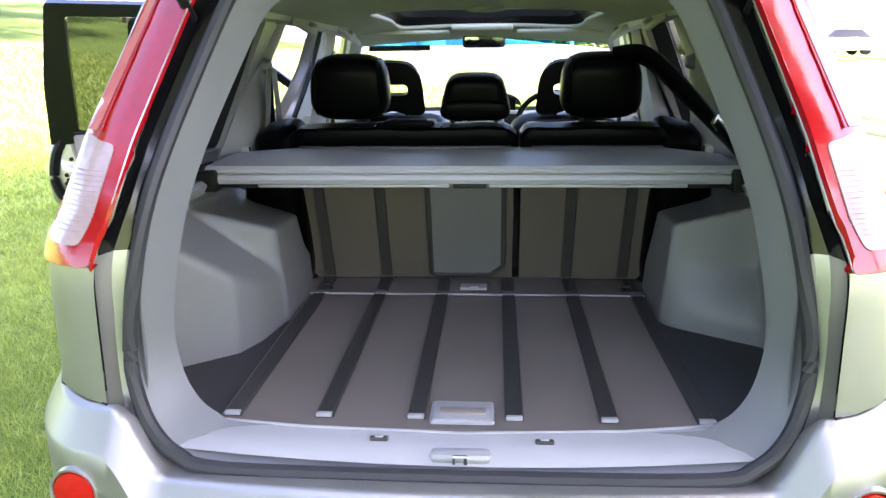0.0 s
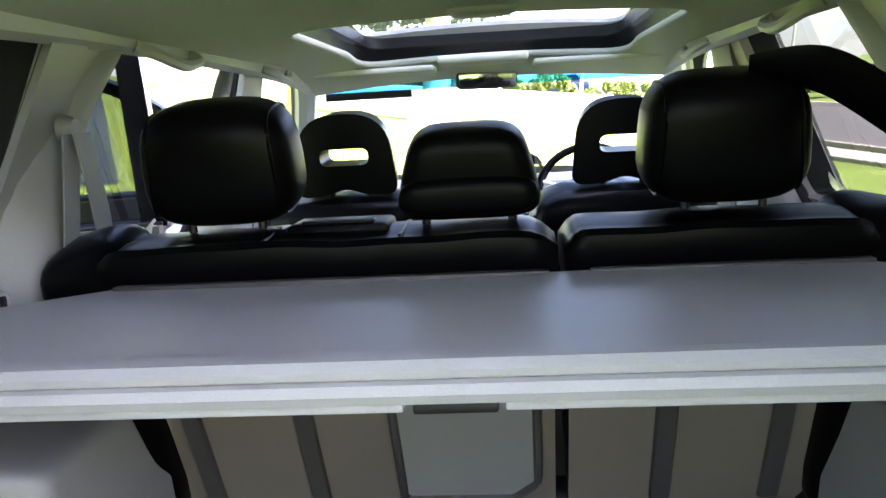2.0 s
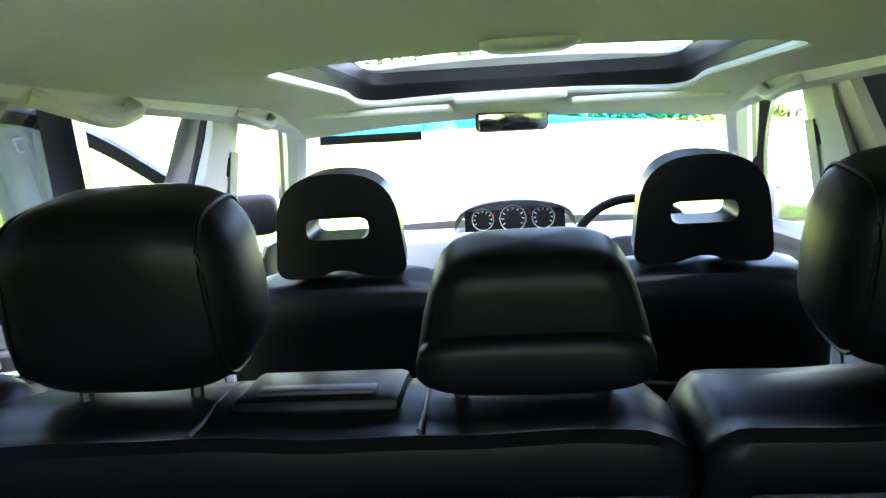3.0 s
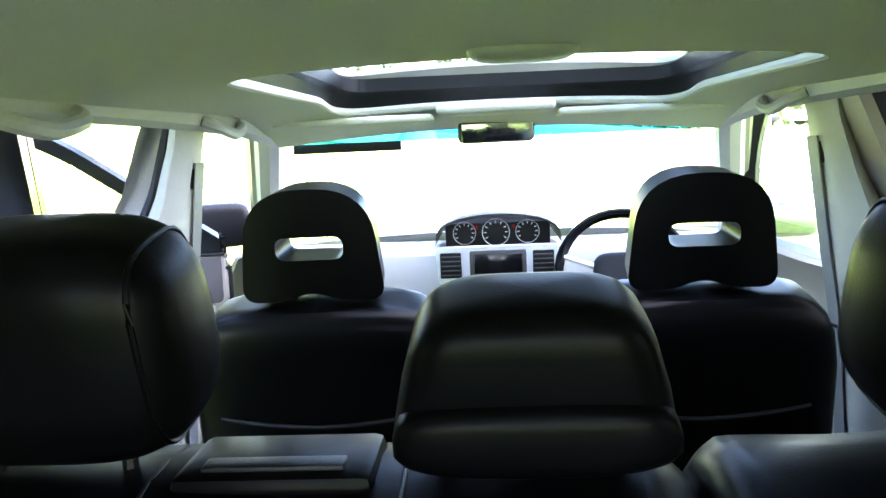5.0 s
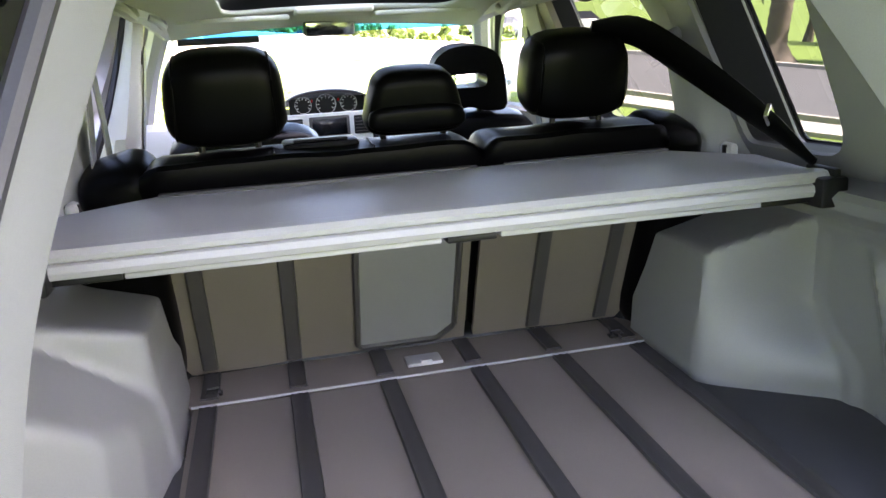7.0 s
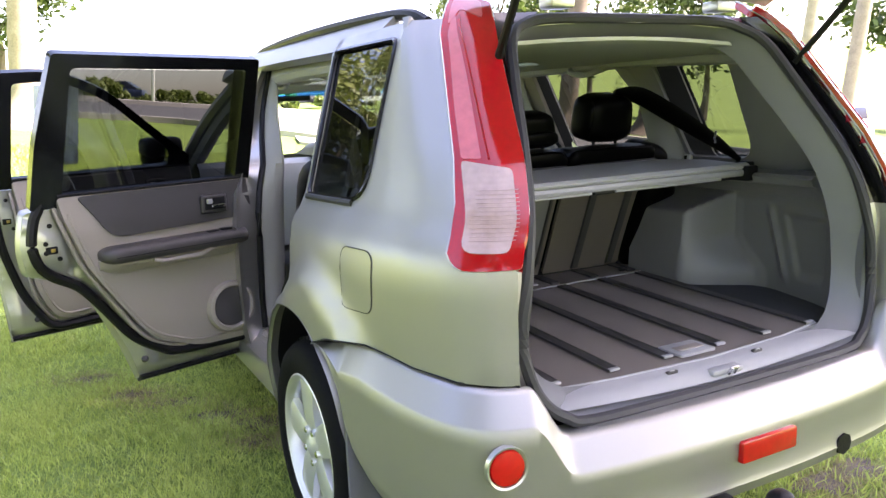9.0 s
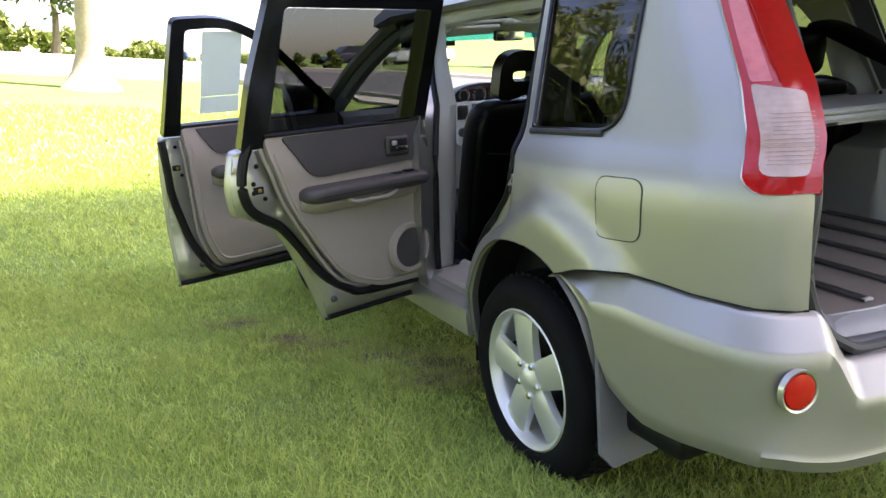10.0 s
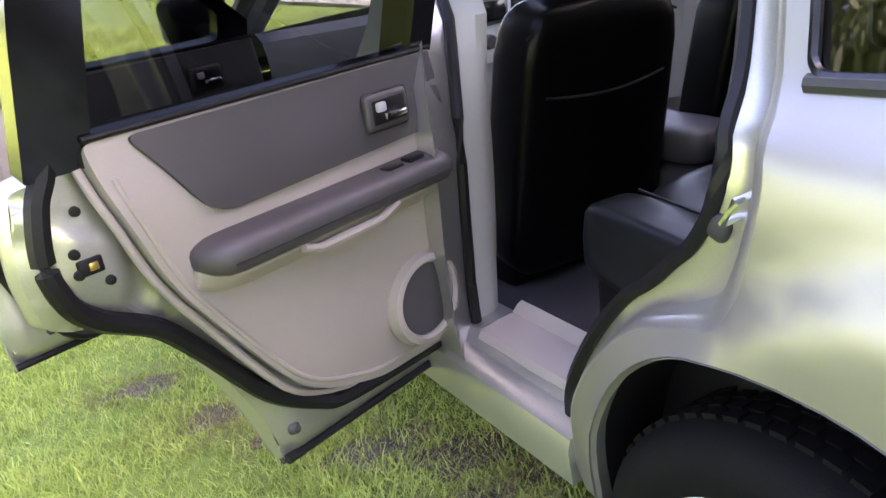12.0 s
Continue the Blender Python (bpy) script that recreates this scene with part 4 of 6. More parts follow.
def back_at(x, z, d=0.0):
    """A point on the rear face of the rear backrest."""
    return Vector((x, 1.055 - 0.42 * (z - 0.69) + d, z))


for x0, x1, name in ((-0.485, 0.108, "backrest"), (0.128, 0.495, "backrest")):
    outl = rounded([(x0, 0.69, 0.01), (x1, 0.69, 0.01), (x1, 1.10, 0.02), (x0 + 0.0, 1.10, 0.03)], 0.02)
    skin("shaded_seat_carpet", outl, [], lambda x, z: back_at(x, z), 0.012, CARPET_SHADED, SEAT, "taupe ribbed carpet", step=0.06)
    bm = bmesh.new()
    m = Matrix.Translation(((x0 + x1) / 2, 1.068, 0.89)) @ pose(0, 0, 0, 22.8, 0, 0)
    cushion(bm, x1 - x0 + 0.008, 0.15, 0.50, m, 7)
    part(name, bm, LEATHER, SEAT, "black leather backrest")
    prof = [(0.900, 1.07), (0.876, 1.088), (0.863, 1.106), (0.857, 1.128), (0.859, 1.143), (0.868, 1.1505), (0.882, 1.1465), (0.90, 1.150), (0.93, 1.156), (0.97, 1.157), (1.01, 1.150), (1.036, 1.13), (1.045, 1.08)]
    n = 36
    rows = []
    for k in range(n + 1):
        x = x0 - 0.006 + (x1 - x0 + 0.012) * k / n
        e = min(1.0, (min(k, n - k) + 0.15) / 2.6)
        e = 1 - (1 - e) ** 2
        sag = 0.0014 * math.sin(x * 21 + 1) + 0.0008 * math.sin(x * 47)
        rows.append([(x, 0.95 + (y - 0.95) * (0.80 + 0.20 * e), 1.09 + (z - 1.09) * (0.62 + 0.38 * e) + sag * (1 if z > 1.12 else 0)) for y, z in prof])
    loft("backrest_top", rows, LEATHER, SEAT, caps=True)
    bm = bmesh.new()
    box(bm, x0 + 0.022, x1 - 0.006, 0.851, 0.866, 1.070, 1.1035, 0.005)
    part("carpet_rim", bm, STRIP, SEAT, "taupe carpet edge")
for x in (-0.432, -0.262, 0.266, 0.428):
    rows = [[back_at(x - 0.016, z, -0.002), back_at(x - 0.013, z, -0.009), back_at(x + 0.013, z, -0.009), back_at(x + 0.016, z, -0.002)] for z in (0.70, 0.8, 0.95, 1.09)]
    loft("back_strip", rows, STRIP, SEAT, "dark rubber strip")
# Black sheet added behind the backrests to block light through their gap.
bm = bmesh.new()
box(bm, -0.55, 0.55, 1.09, 1.11, 0.50, 0.96, 0.005, Matrix.Translation((0, 0.0, 0)))
part("seat_gap_filler", bm, BLACK, SEAT)
hatch = rounded([(-0.128, 0.705, 0.015), (0.045, 0.705, 0.01), (0.082, 0.735, 0.01), (0.082, 1.09, 0.01), (-0.128, 1.09, 0.01)])
skin("ski_hatch", hatch, [], lambda x, z: back_at(x, z, -0.006), 0.01, TRIM_SHADED, SEAT, "light grey pass-through hatch", step=0.06)
tube("hatch_border", [back_at(x, z, -0.006) for x, z in dense(hatch, 0.04)], 0.007, STRIP, SEAT, closed=True, sides=6)
bm = bmesh.new()
cushion(bm, 0.96, 0.46, 0.16, Matrix.Translation((0.0, 1.28, 0.66)) @ pose(0, 0, 0, 6, 0, 0), 6)
part("seat_cushion", bm, BENCH, SEAT, "black leather bench cushion")
bm = bmesh.new()
box(bm, -0.58, 0.58, 1.10, 1.48, 0.44, 0.62, 0.03)
part("cushion_base", bm, BLACK, SEAT)
for s in (-1, 1):
    bm = bmesh.new()
    cushion(bm, 0.17, 0.22, 0.44, Matrix.Translation((s * 0.555, 1.03, 0.88)) @ pose(0, 0, 0, 22, 0, 0), 4)
    part("side_bolster", bm, LEATHER, SEAT)
    bm = bmesh.new()
    cushion(bm, 0.15, 0.16, 0.17, Matrix.Translation((s * 0.525, 0.975, 1.075)) @ pose(0, 0, 0, 14, s * 14, 0), 3.4)
    part("shoulder_roll", bm, LEATHER, SEAT)
    bm = bmesh.new()
    cushion(bm, 0.14, 0.48, 0.17, Matrix.Translation((s * 0.53, 1.27, 0.665)) @ pose(0, 0, 0, 6, 0, 0), 5)
    part("cushion_side", bm, BENCH, SEAT)
    tube("cushion_seam", [(s * 0.463, y, 0.741 + 0.105 * (y - 1.28)) for y in np.linspace(1.10, 1.46, 8)], 0.0035, BLACK, SEAT, sides=6)
for x in (-0.337, 0.337):
    bm = bmesh.new()
    cushion(bm, 0.224, 0.140, 0.170, Matrix.Translation((x, 0.968, 1.253)) @ pose(0, 0, 0, 10, 0, 0), 3.5, 0.10, (24, 16))
    part("headrest", bm, LEATHER, SEAT, "black leather headrest")
    hm = Matrix.Translation((x, 0.968, 1.253)) @ pose(0, 0, 0, 10, 0, 0)
    for d in (-0.80, 0.80):
        k = (1 - abs(d) ** 3.5) ** (1 / 3.5) * 1.004
        e = []
        for q in range(28):
            c, z = math.cos(2 * math.pi * q / 28), math.sin(2 * math.pi * q / 28)
            c, z = k * math.copysign(abs(c) ** (2 / 3.5), c), k * math.copysign(abs(z) ** (2 / 3.5), z)
            e.append(hm @ Vector((d * 0.112 * (1 - 0.10 * (z + 1) / 2), c * 0.070, z * 0.085)))
        tube("piping", e, 0.0024, LEATHER, SEAT, closed=True, sides=6)
    for d in (-0.05, 0.05):
        tube("headrest_post", [(x + d, 0.955, 1.12), (x + d, 0.955, 1.20)], 0.006, BLACK, SEAT)
bm = bmesh.new()
cushion(bm, 0.205, 0.10, 0.12, Matrix.Translation((0.003, 0.938, 1.226)) @ pose(0, 0, 0, 12, 0, 0), 4.5, 0.30)
cushion(bm, 0.192, 0.046, 0.052, Matrix.Translation((0.003, 0.904, 1.196)) @ pose(0, 0, 0, 8, 0, 0), 3.2, 0.10)
part("centre_headrest", bm, LEATHER, SEAT, "low black leather headrest")
for x in (-0.057, 0.059):
    tube("headrest_post", [(x, 0.940, 1.14), (x, 0.940, 1.20)], 0.006, BLACK, SEAT)
bm = bmesh.new()
box(bm, -0.245, -0.105, 0.915, 1.00, 1.145, 1.164, 0.008)
lid = part("cup_holder_lid", bm, LEATHER, SEAT)
bm = bmesh.new()
box(bm, -0.225, -0.125, 0.925, 0.945, 1.162, 1.168, 0.003)
part("lid_grip", bm, BLACK, lid)
for x in (-0.085, -0.262):
    tube("top_seam", [(x, y, z) for y, z in ((0.872, 1.152), (0.90, 1.152), (0.95, 1.158), (1.0, 1.153))], 0.0022, BLACK, SEAT, sides=6)

# ---- front seats ----
def front_seat(x):
    e = new("front_seat")
    e.parent = CAR
    bm = bmesh.new()
    cushion(bm, 0.485, 0.16, 0.66, Matrix.Translation((x, 1.80, 0.80)) @ pose(0, 0, 0, 12, 0, 0), 6, 0.08)
    part("backrest", bm, FRONTLEATHER, e, "black leather backrest")
    skin("back_pocket", rounded([(x - 0.18, 0.60), (x + 0.18, 0.60), (x + 0.175, 0.93), (x - 0.175, 0.93)], 0.03), [], lambda u, z: Vector((u, 1.765 - 0.2 * (z - 0.60), z)), 0.01, FRONTLEATHER, e, step=0.08)
    tube("pocket_edge", [(x + 0.175 * k / 6, 1.696 - 0.010 * (1 - abs(k) / 6), 0.925 - 0.016 * (1 - (k / 6) ** 2)) for k in range(-6, 7)], 0.004, BLACK, e, sides=6)
    tube("back_seam", [(x + 0.215 * k / 6, 1.690 - 0.012 * (1 - abs(k) / 6), 1.055 + 0.03 * (1 - (k / 6) ** 4)) for k in range(-6, 7)], 0.003, BLACK, e, sides=6)
    bm = bmesh.new()
    cushion(bm, 0.46, 0.50, 0.17, Matrix.Translation((x, 2.05, 0.60)), 6)
    part("seat_cushion", bm, FRONTLEATHER, e)
    bm = bmesh.new()
    box(bm, x - 0.2, x + 0.2, 1.85, 2.25, 0.43, 0.54, 0.02)
    part("seat_base", bm, BLACK, e)
    ol = rounded([(x - 0.112, 1.133, 0.035), (x - 0.045, 1.135, 0.02), (x, 1.152, 0.05), (x + 0.045, 1.135, 0.02), (x + 0.112, 1.133, 0.035), (x + 0.094, 1.322, 0.085), (x - 0.094, 1.322, 0.085)], 0.03, 7)
    hl = rounded([(x - 0.052, 1.205), (x + 0.052, 1.205), (x + 0.052, 1.243), (x - 0.052, 1.243)], 0.019, 6)
    base = lambda u, z: Vector((u, 1.765 + 0.10 * (1.22 - z) + 0.25 * (u - x) ** 2 * 2, z))  # noqa: E731
    ob = skin("headrest", ol, [hl], base, -0.085, FRONTLEATHER, e, "black leather headrest with an oval hole", step=0.02)
    be = ob.modifiers.new("bevel", "BEVEL")
    be.width, be.segments, be.limit_method, be.angle_limit = 0.030, 5, "ANGLE", radians(50)
    for d in (-0.045, 0.045):
        tube("headrest_post", [(x + d, 1.74, 1.07), (x + d, 1.735, 1.15)], 0.007, BLACK, e)
    return e


front_seat(-0.318)
front_seat(0.318)

# console between the front seats
CON = new("centre_console")
CON.parent = CAR
bm = bmesh.new()
box(bm, -0.085, 0.085, 1.62, 2.60, 0.43, 0.66, 0.03, None, 3)
part("console_body", bm, TRIM_DARK, CON, "dark grey console")
bm = bmesh.new()
cushion(bm, 0.165, 0.36, 0.10, Matrix.Translation((0, 1.83, 0.715)), 5)
part("armrest_lid", bm, TRIM_DARK, CON, "dark grey padded armrest lid")
tube("gear_lever", [(0, 2.32, 0.65), (0, 2.29, 0.78)], [0.012, 0.008], BLACK, CON)
bm = bmesh.new()
cushion(bm, 0.05, 0.05, 0.07, Matrix.Translation((0, 2.285, 0.80)), 3)
part("gear_knob", bm, LEATHER, CON)

# ---- dashboard ----
DASH = new("dashboard")
DASH.parent = CAR
rows = []
for x in np.linspace(-0.74, 0.74, 19):
    y = 2.68 + 0.05 * (x / 0.74) ** 2
    rows.append([(x, y + 0.05, 0.62), (x, y, 0.78), (x, y - 0.02, 0.92), (x, y - 0.02, 1.0), (x, y, 1.05), (x, y + 0.05, 1.075), (x, y + 0.35, 1.05)])
loft("dash_body", rows, TRIM, DASH, "grey plastic dashboard")
rows = []
for k in range(15):
    a = math.pi * k / 14
    rows.append([(-0.178 * math.cos(a), y, 1.085 + h * math.sin(a) ** 0.6) for y, h in ((2.615, 0.078), (2.61, 0.088), (2.66, 0.092), (2.82, 0.07), (2.95, 0.01))])
loft("gauge_hood", rows, TRIM_DARK, DASH, "dark grey gauge hood")
bm = bmesh.new()
box(bm, -0.150, 0.150, 2.662, 2.67, 1.075, 1.142, 0.004)
part("gauge_panel", bm, BLACK, DASH)
for x, r in ((-0.095, 0.033), (-0.005, 0.040), (0.085, 0.034)):
    g = lathe("gauge", [(r, 0.004), (r * 0.97, 0.003), (r * 0.95, 0)], SILVERPLATE, DASH, pose(x, 2.66, 1.115, 90, 0, 0), seg=28)
    bm = bmesh.new()
    for k in range(9):
        a = radians(-120 + 30 * k)
        box(bm, -0.0012, 0.0012, -0.002, 0.0, r * 0.66, r * 0.86, 0, Matrix.Translation((x, 2.658, 1.115)) @ Matrix.Rotation(a, 4, "Y"))
    part("gauge_marks", bm, WHITE, g)
bm = bmesh.new()
for x in (-0.06, 0.045):
    box(bm, x - 0.004, x + 0.004, 2.655, 2.659, 1.125, 1.135, 0.001)
part("warning_lamp", bm, RED, DASH)
plate2 = rounded([(-0.178, 1.082), (0.172, 1.082), (0.160, 0.86), (-0.160, 0.86)], 0.02)
skin("centre_console_plate", plate2, [], lambda x, z: Vector((x, 2.60 + 0.1 * (1.08 - z), z)), 0.02, SILVERPLATE, DASH, "silver centre console", step=0.06)
bm = bmesh.new()
box(bm, -0.082, 0.078, 2.596, 2.61, 0.985, 1.072, 0.006)
part("screen_bezel", bm, TRIM_DARK, DASH)
bm = bmesh.new()
box(bm, -0.070, 0.066, 2.593, 2.60, 0.997, 1.062, 0.003)
part("screen", bm, GLOSSBLACK, DASH)
for x in (-0.135, 0.125):
    bm = bmesh.new()
    box(bm, x - 0.03, x + 0.03, 2.598, 2.612, 0.995, 1.068, 0.004)
    part("air_vent", bm, BLACK, DASH)
    bm = bmesh.new()
    for k in range(5):
        box(bm, x - 0.027, x + 0.027, 2.592, 2.602, 1.003 + 0.013 * k, 1.006 + 0.013 * k, 0)
    part("vent_slats", bm, TRIM_DARK, DASH)
for x in (-0.135, 0.0, 0.125):
    lathe("control_knob", [(0.0001, 0.02), (0.022, 0.019), (0.026, 0.0)], TRIM_DARK, DASH, pose(x, 2.615, 0.93, 90, 0, 0), seg=20)
ring = []
SW = Matrix.Translation((0.318, 2.42, 1.02)) @ pose(0, 0, 0, 65, 0, 0)
for k in range(40):
    a = 2 * math.pi * k / 40
    ring.append(SW @ Vector((0.168 * math.cos(a), 0.168 * math.sin(a), 0)))
sw = new("steering_wheel")
sw.parent = CAR
tube("wheel_rim", ring, 0.013, LEATHER, sw, "black steering wheel", closed=True)
bm = bmesh.new()
cushion(bm, 0.16, 0.12, 0.05, SW, 4)
part("airbag_pad", bm, BLACK, sw)
for a in (20, 160, 270):
    v = Vector((math.cos(radians(a)), math.sin(radians(a)), 0))
    tube("spoke", [SW @ (v * 0.05), SW @ (v * 0.16)], 0.012, SILVERPLATE, sw, flat=0.6)
tube("steering_column", [SW @ Vector((0, 0, -0.02)), (0.318, 2.70, 0.90)], 0.035, BLACK, sw)

# mirror, visors, lamps under the roof
MT = Matrix.Translation((0.003, 2.345, 1.398)) @ pose(0, 0, 0, 9, 0, 10)
bm = bmesh.new()
box(bm, -0.094, 0.094, -0.012, 0.013, -0.027, 0.027, 0.014, MT, 3)
mir = part("rear_view_mirror", bm, BLACK, CAR, "black rear-view mirror")
bm = bmesh.new()
box(bm, -0.087, 0.087, -0.0145, -0.0118, -0.021, 0.022, 0.001, MT)
part("mirror_glass", bm, CHROME, mir, "mirror glass")
tube("mirror_arm", [(0, 2.355, 1.41), (0, 2.385, 1.435)], 0.008, BLACK, mir)
bm = bmesh.new()
box(bm, -0.125, 0.125, 2.08, 2.32, 1.435, 1.458, 0.010, None, 3)
part("overhead_console", bm, LINER, CAR, "pale overhead console")
for s in (-1, 1):
    bm = bmesh.new()
    box(bm, *sorted((s * 0.14, s * 0.50)), 2.17, 2.34, 1.424, 1.442, 0.008, None, 3)
    part("sun_visor", bm, LINER, CAR, "pale folded sun visor")
bm = bmesh.new()
cushion(bm, 0.125, 0.085, 0.034, Matrix.Translation((0.022, 1.315, 1.480)), 3.2)
part("cabin_lamp", bm, TRIM, CAR, "pale cabin lamp")
bm = bmesh.new()
box(bm, -0.52, -0.24, 2.44, 2.447, 1.362, 1.386, 0.002)
part("sticker_strip", bm, BLACK, CAR, "black strip on the windscreen")

# ---- open left doors ----
def door(hx, hy, phi, out, trim, insert, win_out, win_hole, arm, spk, handle, glass, label, seal=None):
    e = new("door")
    e.parent = CAR
    e["label"] = label
    d, n = Vector((-math.cos(phi), -math.sin(phi), 0)), Vector((math.sin(phi), -math.cos(phi), 0))
    at = lambda a, b, z: Vector((hx, hy, z)) + d * a + n * b  # noqa: E731
    OUT = [(0.36, -0.095), (0.45, -0.11), (0.65, -0.125), (0.9, -0.115), (1.05, -0.095), (1.1, -0.08)]
    INN = [(0.36, -0.092), (0.392, -0.086), (0.415, -0.066), (0.445, -0.044), (0.50, -0.040), (0.62, -0.050), (0.75, -0.044), (0.9, -0.028), (1.1, -0.028)]
    TR = [(0.42, -0.045), (0.48, -0.012), (0.60, 0.012), (0.85, 0.028), (0.97, 0.03), (1.09, 0.006)]
    WN = [(1.03, -0.035), (1.5, 0.125), (1.56, 0.15)]
    far = max(p[0] for p in out)
    outb = lambda a, z: lerp(z, OUT) + 0.045 * smooth((a - far + 0.13) / 0.13) ** 1.5  # noqa: E731
    skin("outer_panel", out, [], lambda a, z: at(a, outb(a, z), z), -0.008, PAINT, e, step=0.03)
    inn = [(a * 0.985 + 0.004, 0.72 + (z - 0.72) * 0.985) for a, z in out]
    oc = dense(out, 0.03)
    rim = [p for p in oc if p[0] > 0.06 and 0.42 < p[1] < 1.03]

    def inb(a, z):
        """Depth of the pressed inner panel: it rolls away to the shut edge and has a round dimple and a raised latch plate."""
        edge = min((math.hypot(a - p, z - q) for p, q in rim), default=1.0)
        dimple = math.hypot(a - far + 0.152, z - 0.835)
        plate = max(abs(a - far + 0.10) / 0.045, abs(z - 0.915 - 0.35 * (a - far + 0.10)) / 0.05)
        rib = math.hypot(a - far + 0.185, (z - 0.745) * 0.5)
        return lerp(z, INN) - 0.022 * (1 - smooth(edge / 0.045)) - 0.007 * smooth((0.026 - dimple) / 0.008) + 0.006 * smooth((1 - plate) / 0.25) + 0.009 * smooth((0.024 - rib) / 0.012)

    skin("inner_panel", inn, [], lambda a, z: at(a, inb(a, z), z), 0.006, PAINT_IN, e, "bare silver painted door frame", step=0.013)
    loft("edge_fold", [[at(a, outb(a, z), z) for a, z in oc + oc[:1]], [at(a * 0.994 + 0.002, inb(a, z) * 0.35 + outb(a, z) * 0.65, 0.72 + (z - 0.72) * 0.994) for a, z in oc + oc[:1]], [at(a * 0.985 + 0.004, inb(a * 0.985 + 0.004, 0.72 + (z - 0.72) * 0.985), 0.72 + (z - 0.72) * 0.985) for a, z in oc + oc[:1]]], PAINT_IN, e)
    insert_end = max(p[0] for p in trim)
    tr = skin("trim_panel", trim, [], lambda a, z: at(a, lerp(z, TR), z), -0.03, TRIM_WARM, e, "warm grey door trim", step=0.03)
    be = tr.modifiers.new("bevel", "BEVEL")
    be.width, be.segments, be.limit_method, be.angle_limit = 0.012, 3, "ANGLE", radians(50)
    cx, cz = sum(p[0] for p in trim) / len(trim), sum(p[1] for p in trim) / len(trim)
    low = [p for p in dense(trim, 0.03) if p[1] < 1.06]
    i0 = max(range(len(low)), key=lambda i: math.hypot(low[i][0] - low[i - 1][0], low[i][1] - low[i - 1][1]))
    low = low[i0:] + low[:i0]
    if seal:
        tube("door_seal", [at(a, lerp(z, INN) + 0.012, z) for a, z, _ in curve([(a, z, 0) for a, z in seal], 5)], 0.017, BLACK, e, "black rubber door seal")
    else:
        tube("door_seal", [at(a + 0.085 * smooth((a - 0.25) / 0.2) * (0.35 + 0.65 * smooth((z - 0.5) / 0.35)), lerp(z, INN) + 0.012, z - 0.03 * smooth((cz - z) / 0.2)) for a, z in low], 0.018, BLACK, e, "black rubber door seal")
    skin("dark_insert", insert, [], lambda a, z: at(a, lerp(z, TR) + 0.008, z), -0.012, TRIM_DARK, e, "dark grey vinyl insert", step=0.03)
    fr = skin("window_frame", win_out, [win_hole], lambda a, z: at(a, lerp(z, WN) + 0.024, z), -0.034, GLOSSBLACK, e, "black window frame", step=0.04)
    skin("window_glass", win_hole, [], lambda a, z: at(a, lerp(z, WN) + 0.014, z), 0, glass, e, "tinted door glass")
    tube("moulded_line", [at(cx + (a - cx) * 0.92, lerp(cz + (z - cz) * 0.92, TR), cz + (z - cz) * 0.92) for a, z in low], 0.005, TRIM_WARM, e, sides=8)
    tube("trim_bead", [at(a + 0.012 * smooth((a - 0.3) / 0.1), lerp(z, TR) - 0.022, z - 0.010 * smooth((cz - z) / 0.2)) for a, z in low], 0.007, TRIM_WARM, e)
    if seal:
        for line in ([(0.748, 0.955), (0.72, 0.948), (0.69, 0.962), (0.66, 0.93)], [(0.735, 0.87), (0.70, 0.845), (0.66, 0.80), (0.63, 0.785)], [(0.655, 0.865), (0.628, 0.84), (0.625, 0.81)], [(0.62, 0.75), (0.58, 0.70), (0.53, 0.62)]):
            tube("pressed_ridge", [at(a, lerp(z, INN) - 0.005, z) for a, z, _ in curve([(a, z, 0) for a, z in line], 5)], 0.0085, PAINT_IN, e, sides=8)
    zh = max(p[1] for p in win_out if p[0] < 0.1)
    zs_ = np.linspace(1.08, zh - 0.004, 6)
    loft("hinge_post", [[at(a, lerp(z, WN) + b, z) for a, b in ((0.004, 0.0), (0.004, -0.022), (0.010, -0.026), (0.004, -0.030), (0.004, -0.066), (0.050, -0.066), (0.050, 0.0))] for z in zs_], GLOSSBLACK, e, closed=True, caps=True)
    tube("waist_seal", [at(0.01 + (insert_end - 0.01) * k / 6, 0.010, 1.084) for k in range(7)], 0.005, BLACK, e)
    (a0, z0), (a1, z1) = arm
    rows = []
    for k in range(21):
        t = 0.5 - 0.5 * math.cos(math.pi * k / 20)
        a, z = a0 + (a1 - a0) * t, z0 + (z1 - z0) * t
        q = min(1.0, t / 0.09, (1 - t) / 0.05)
        w = 0.25 + 0.75 * math.sqrt(max(0.0, 1 - (1 - q) ** 2))
        sec = [(0.015, 0.029 * w)]
        for j in range(9):
            c, h = math.cos(math.pi * (0.5 - j / 8)), math.sin(math.pi * (0.5 - j / 8))
            sec.append((0.055 + 0.045 * w * abs(c) ** 0.75 - 0.03 * (1 - w), 0.029 * w * math.copysign(abs(h) ** 0.75, h)))
        rows.append([at(a, b, z + h) for b, h in sec + [(0.015, -0.027 * w)]])
    ar = loft("armrest", rows, TRIM_DARK, e, "dark grey armrest pad", caps=True)
    rows = []
    for k in range(15):
        t = k / 14
        a, z = a0 + (a1 - a0) * t, z0 + (z1 - z0) * t - 0.028
        w = 0.45 + 0.55 * min(1, 8 * t, 8 * (1 - t)) ** 0.5
        rows.append([at(a, b, z + h) for b, h in ((0.015, 0.014), (0.02 + 0.052 * w, 0.014), (0.02 + 0.05 * w, -0.008 * w), (0.02 + 0.025 * w, -0.034 * w), (0.015, -0.045 * w))])
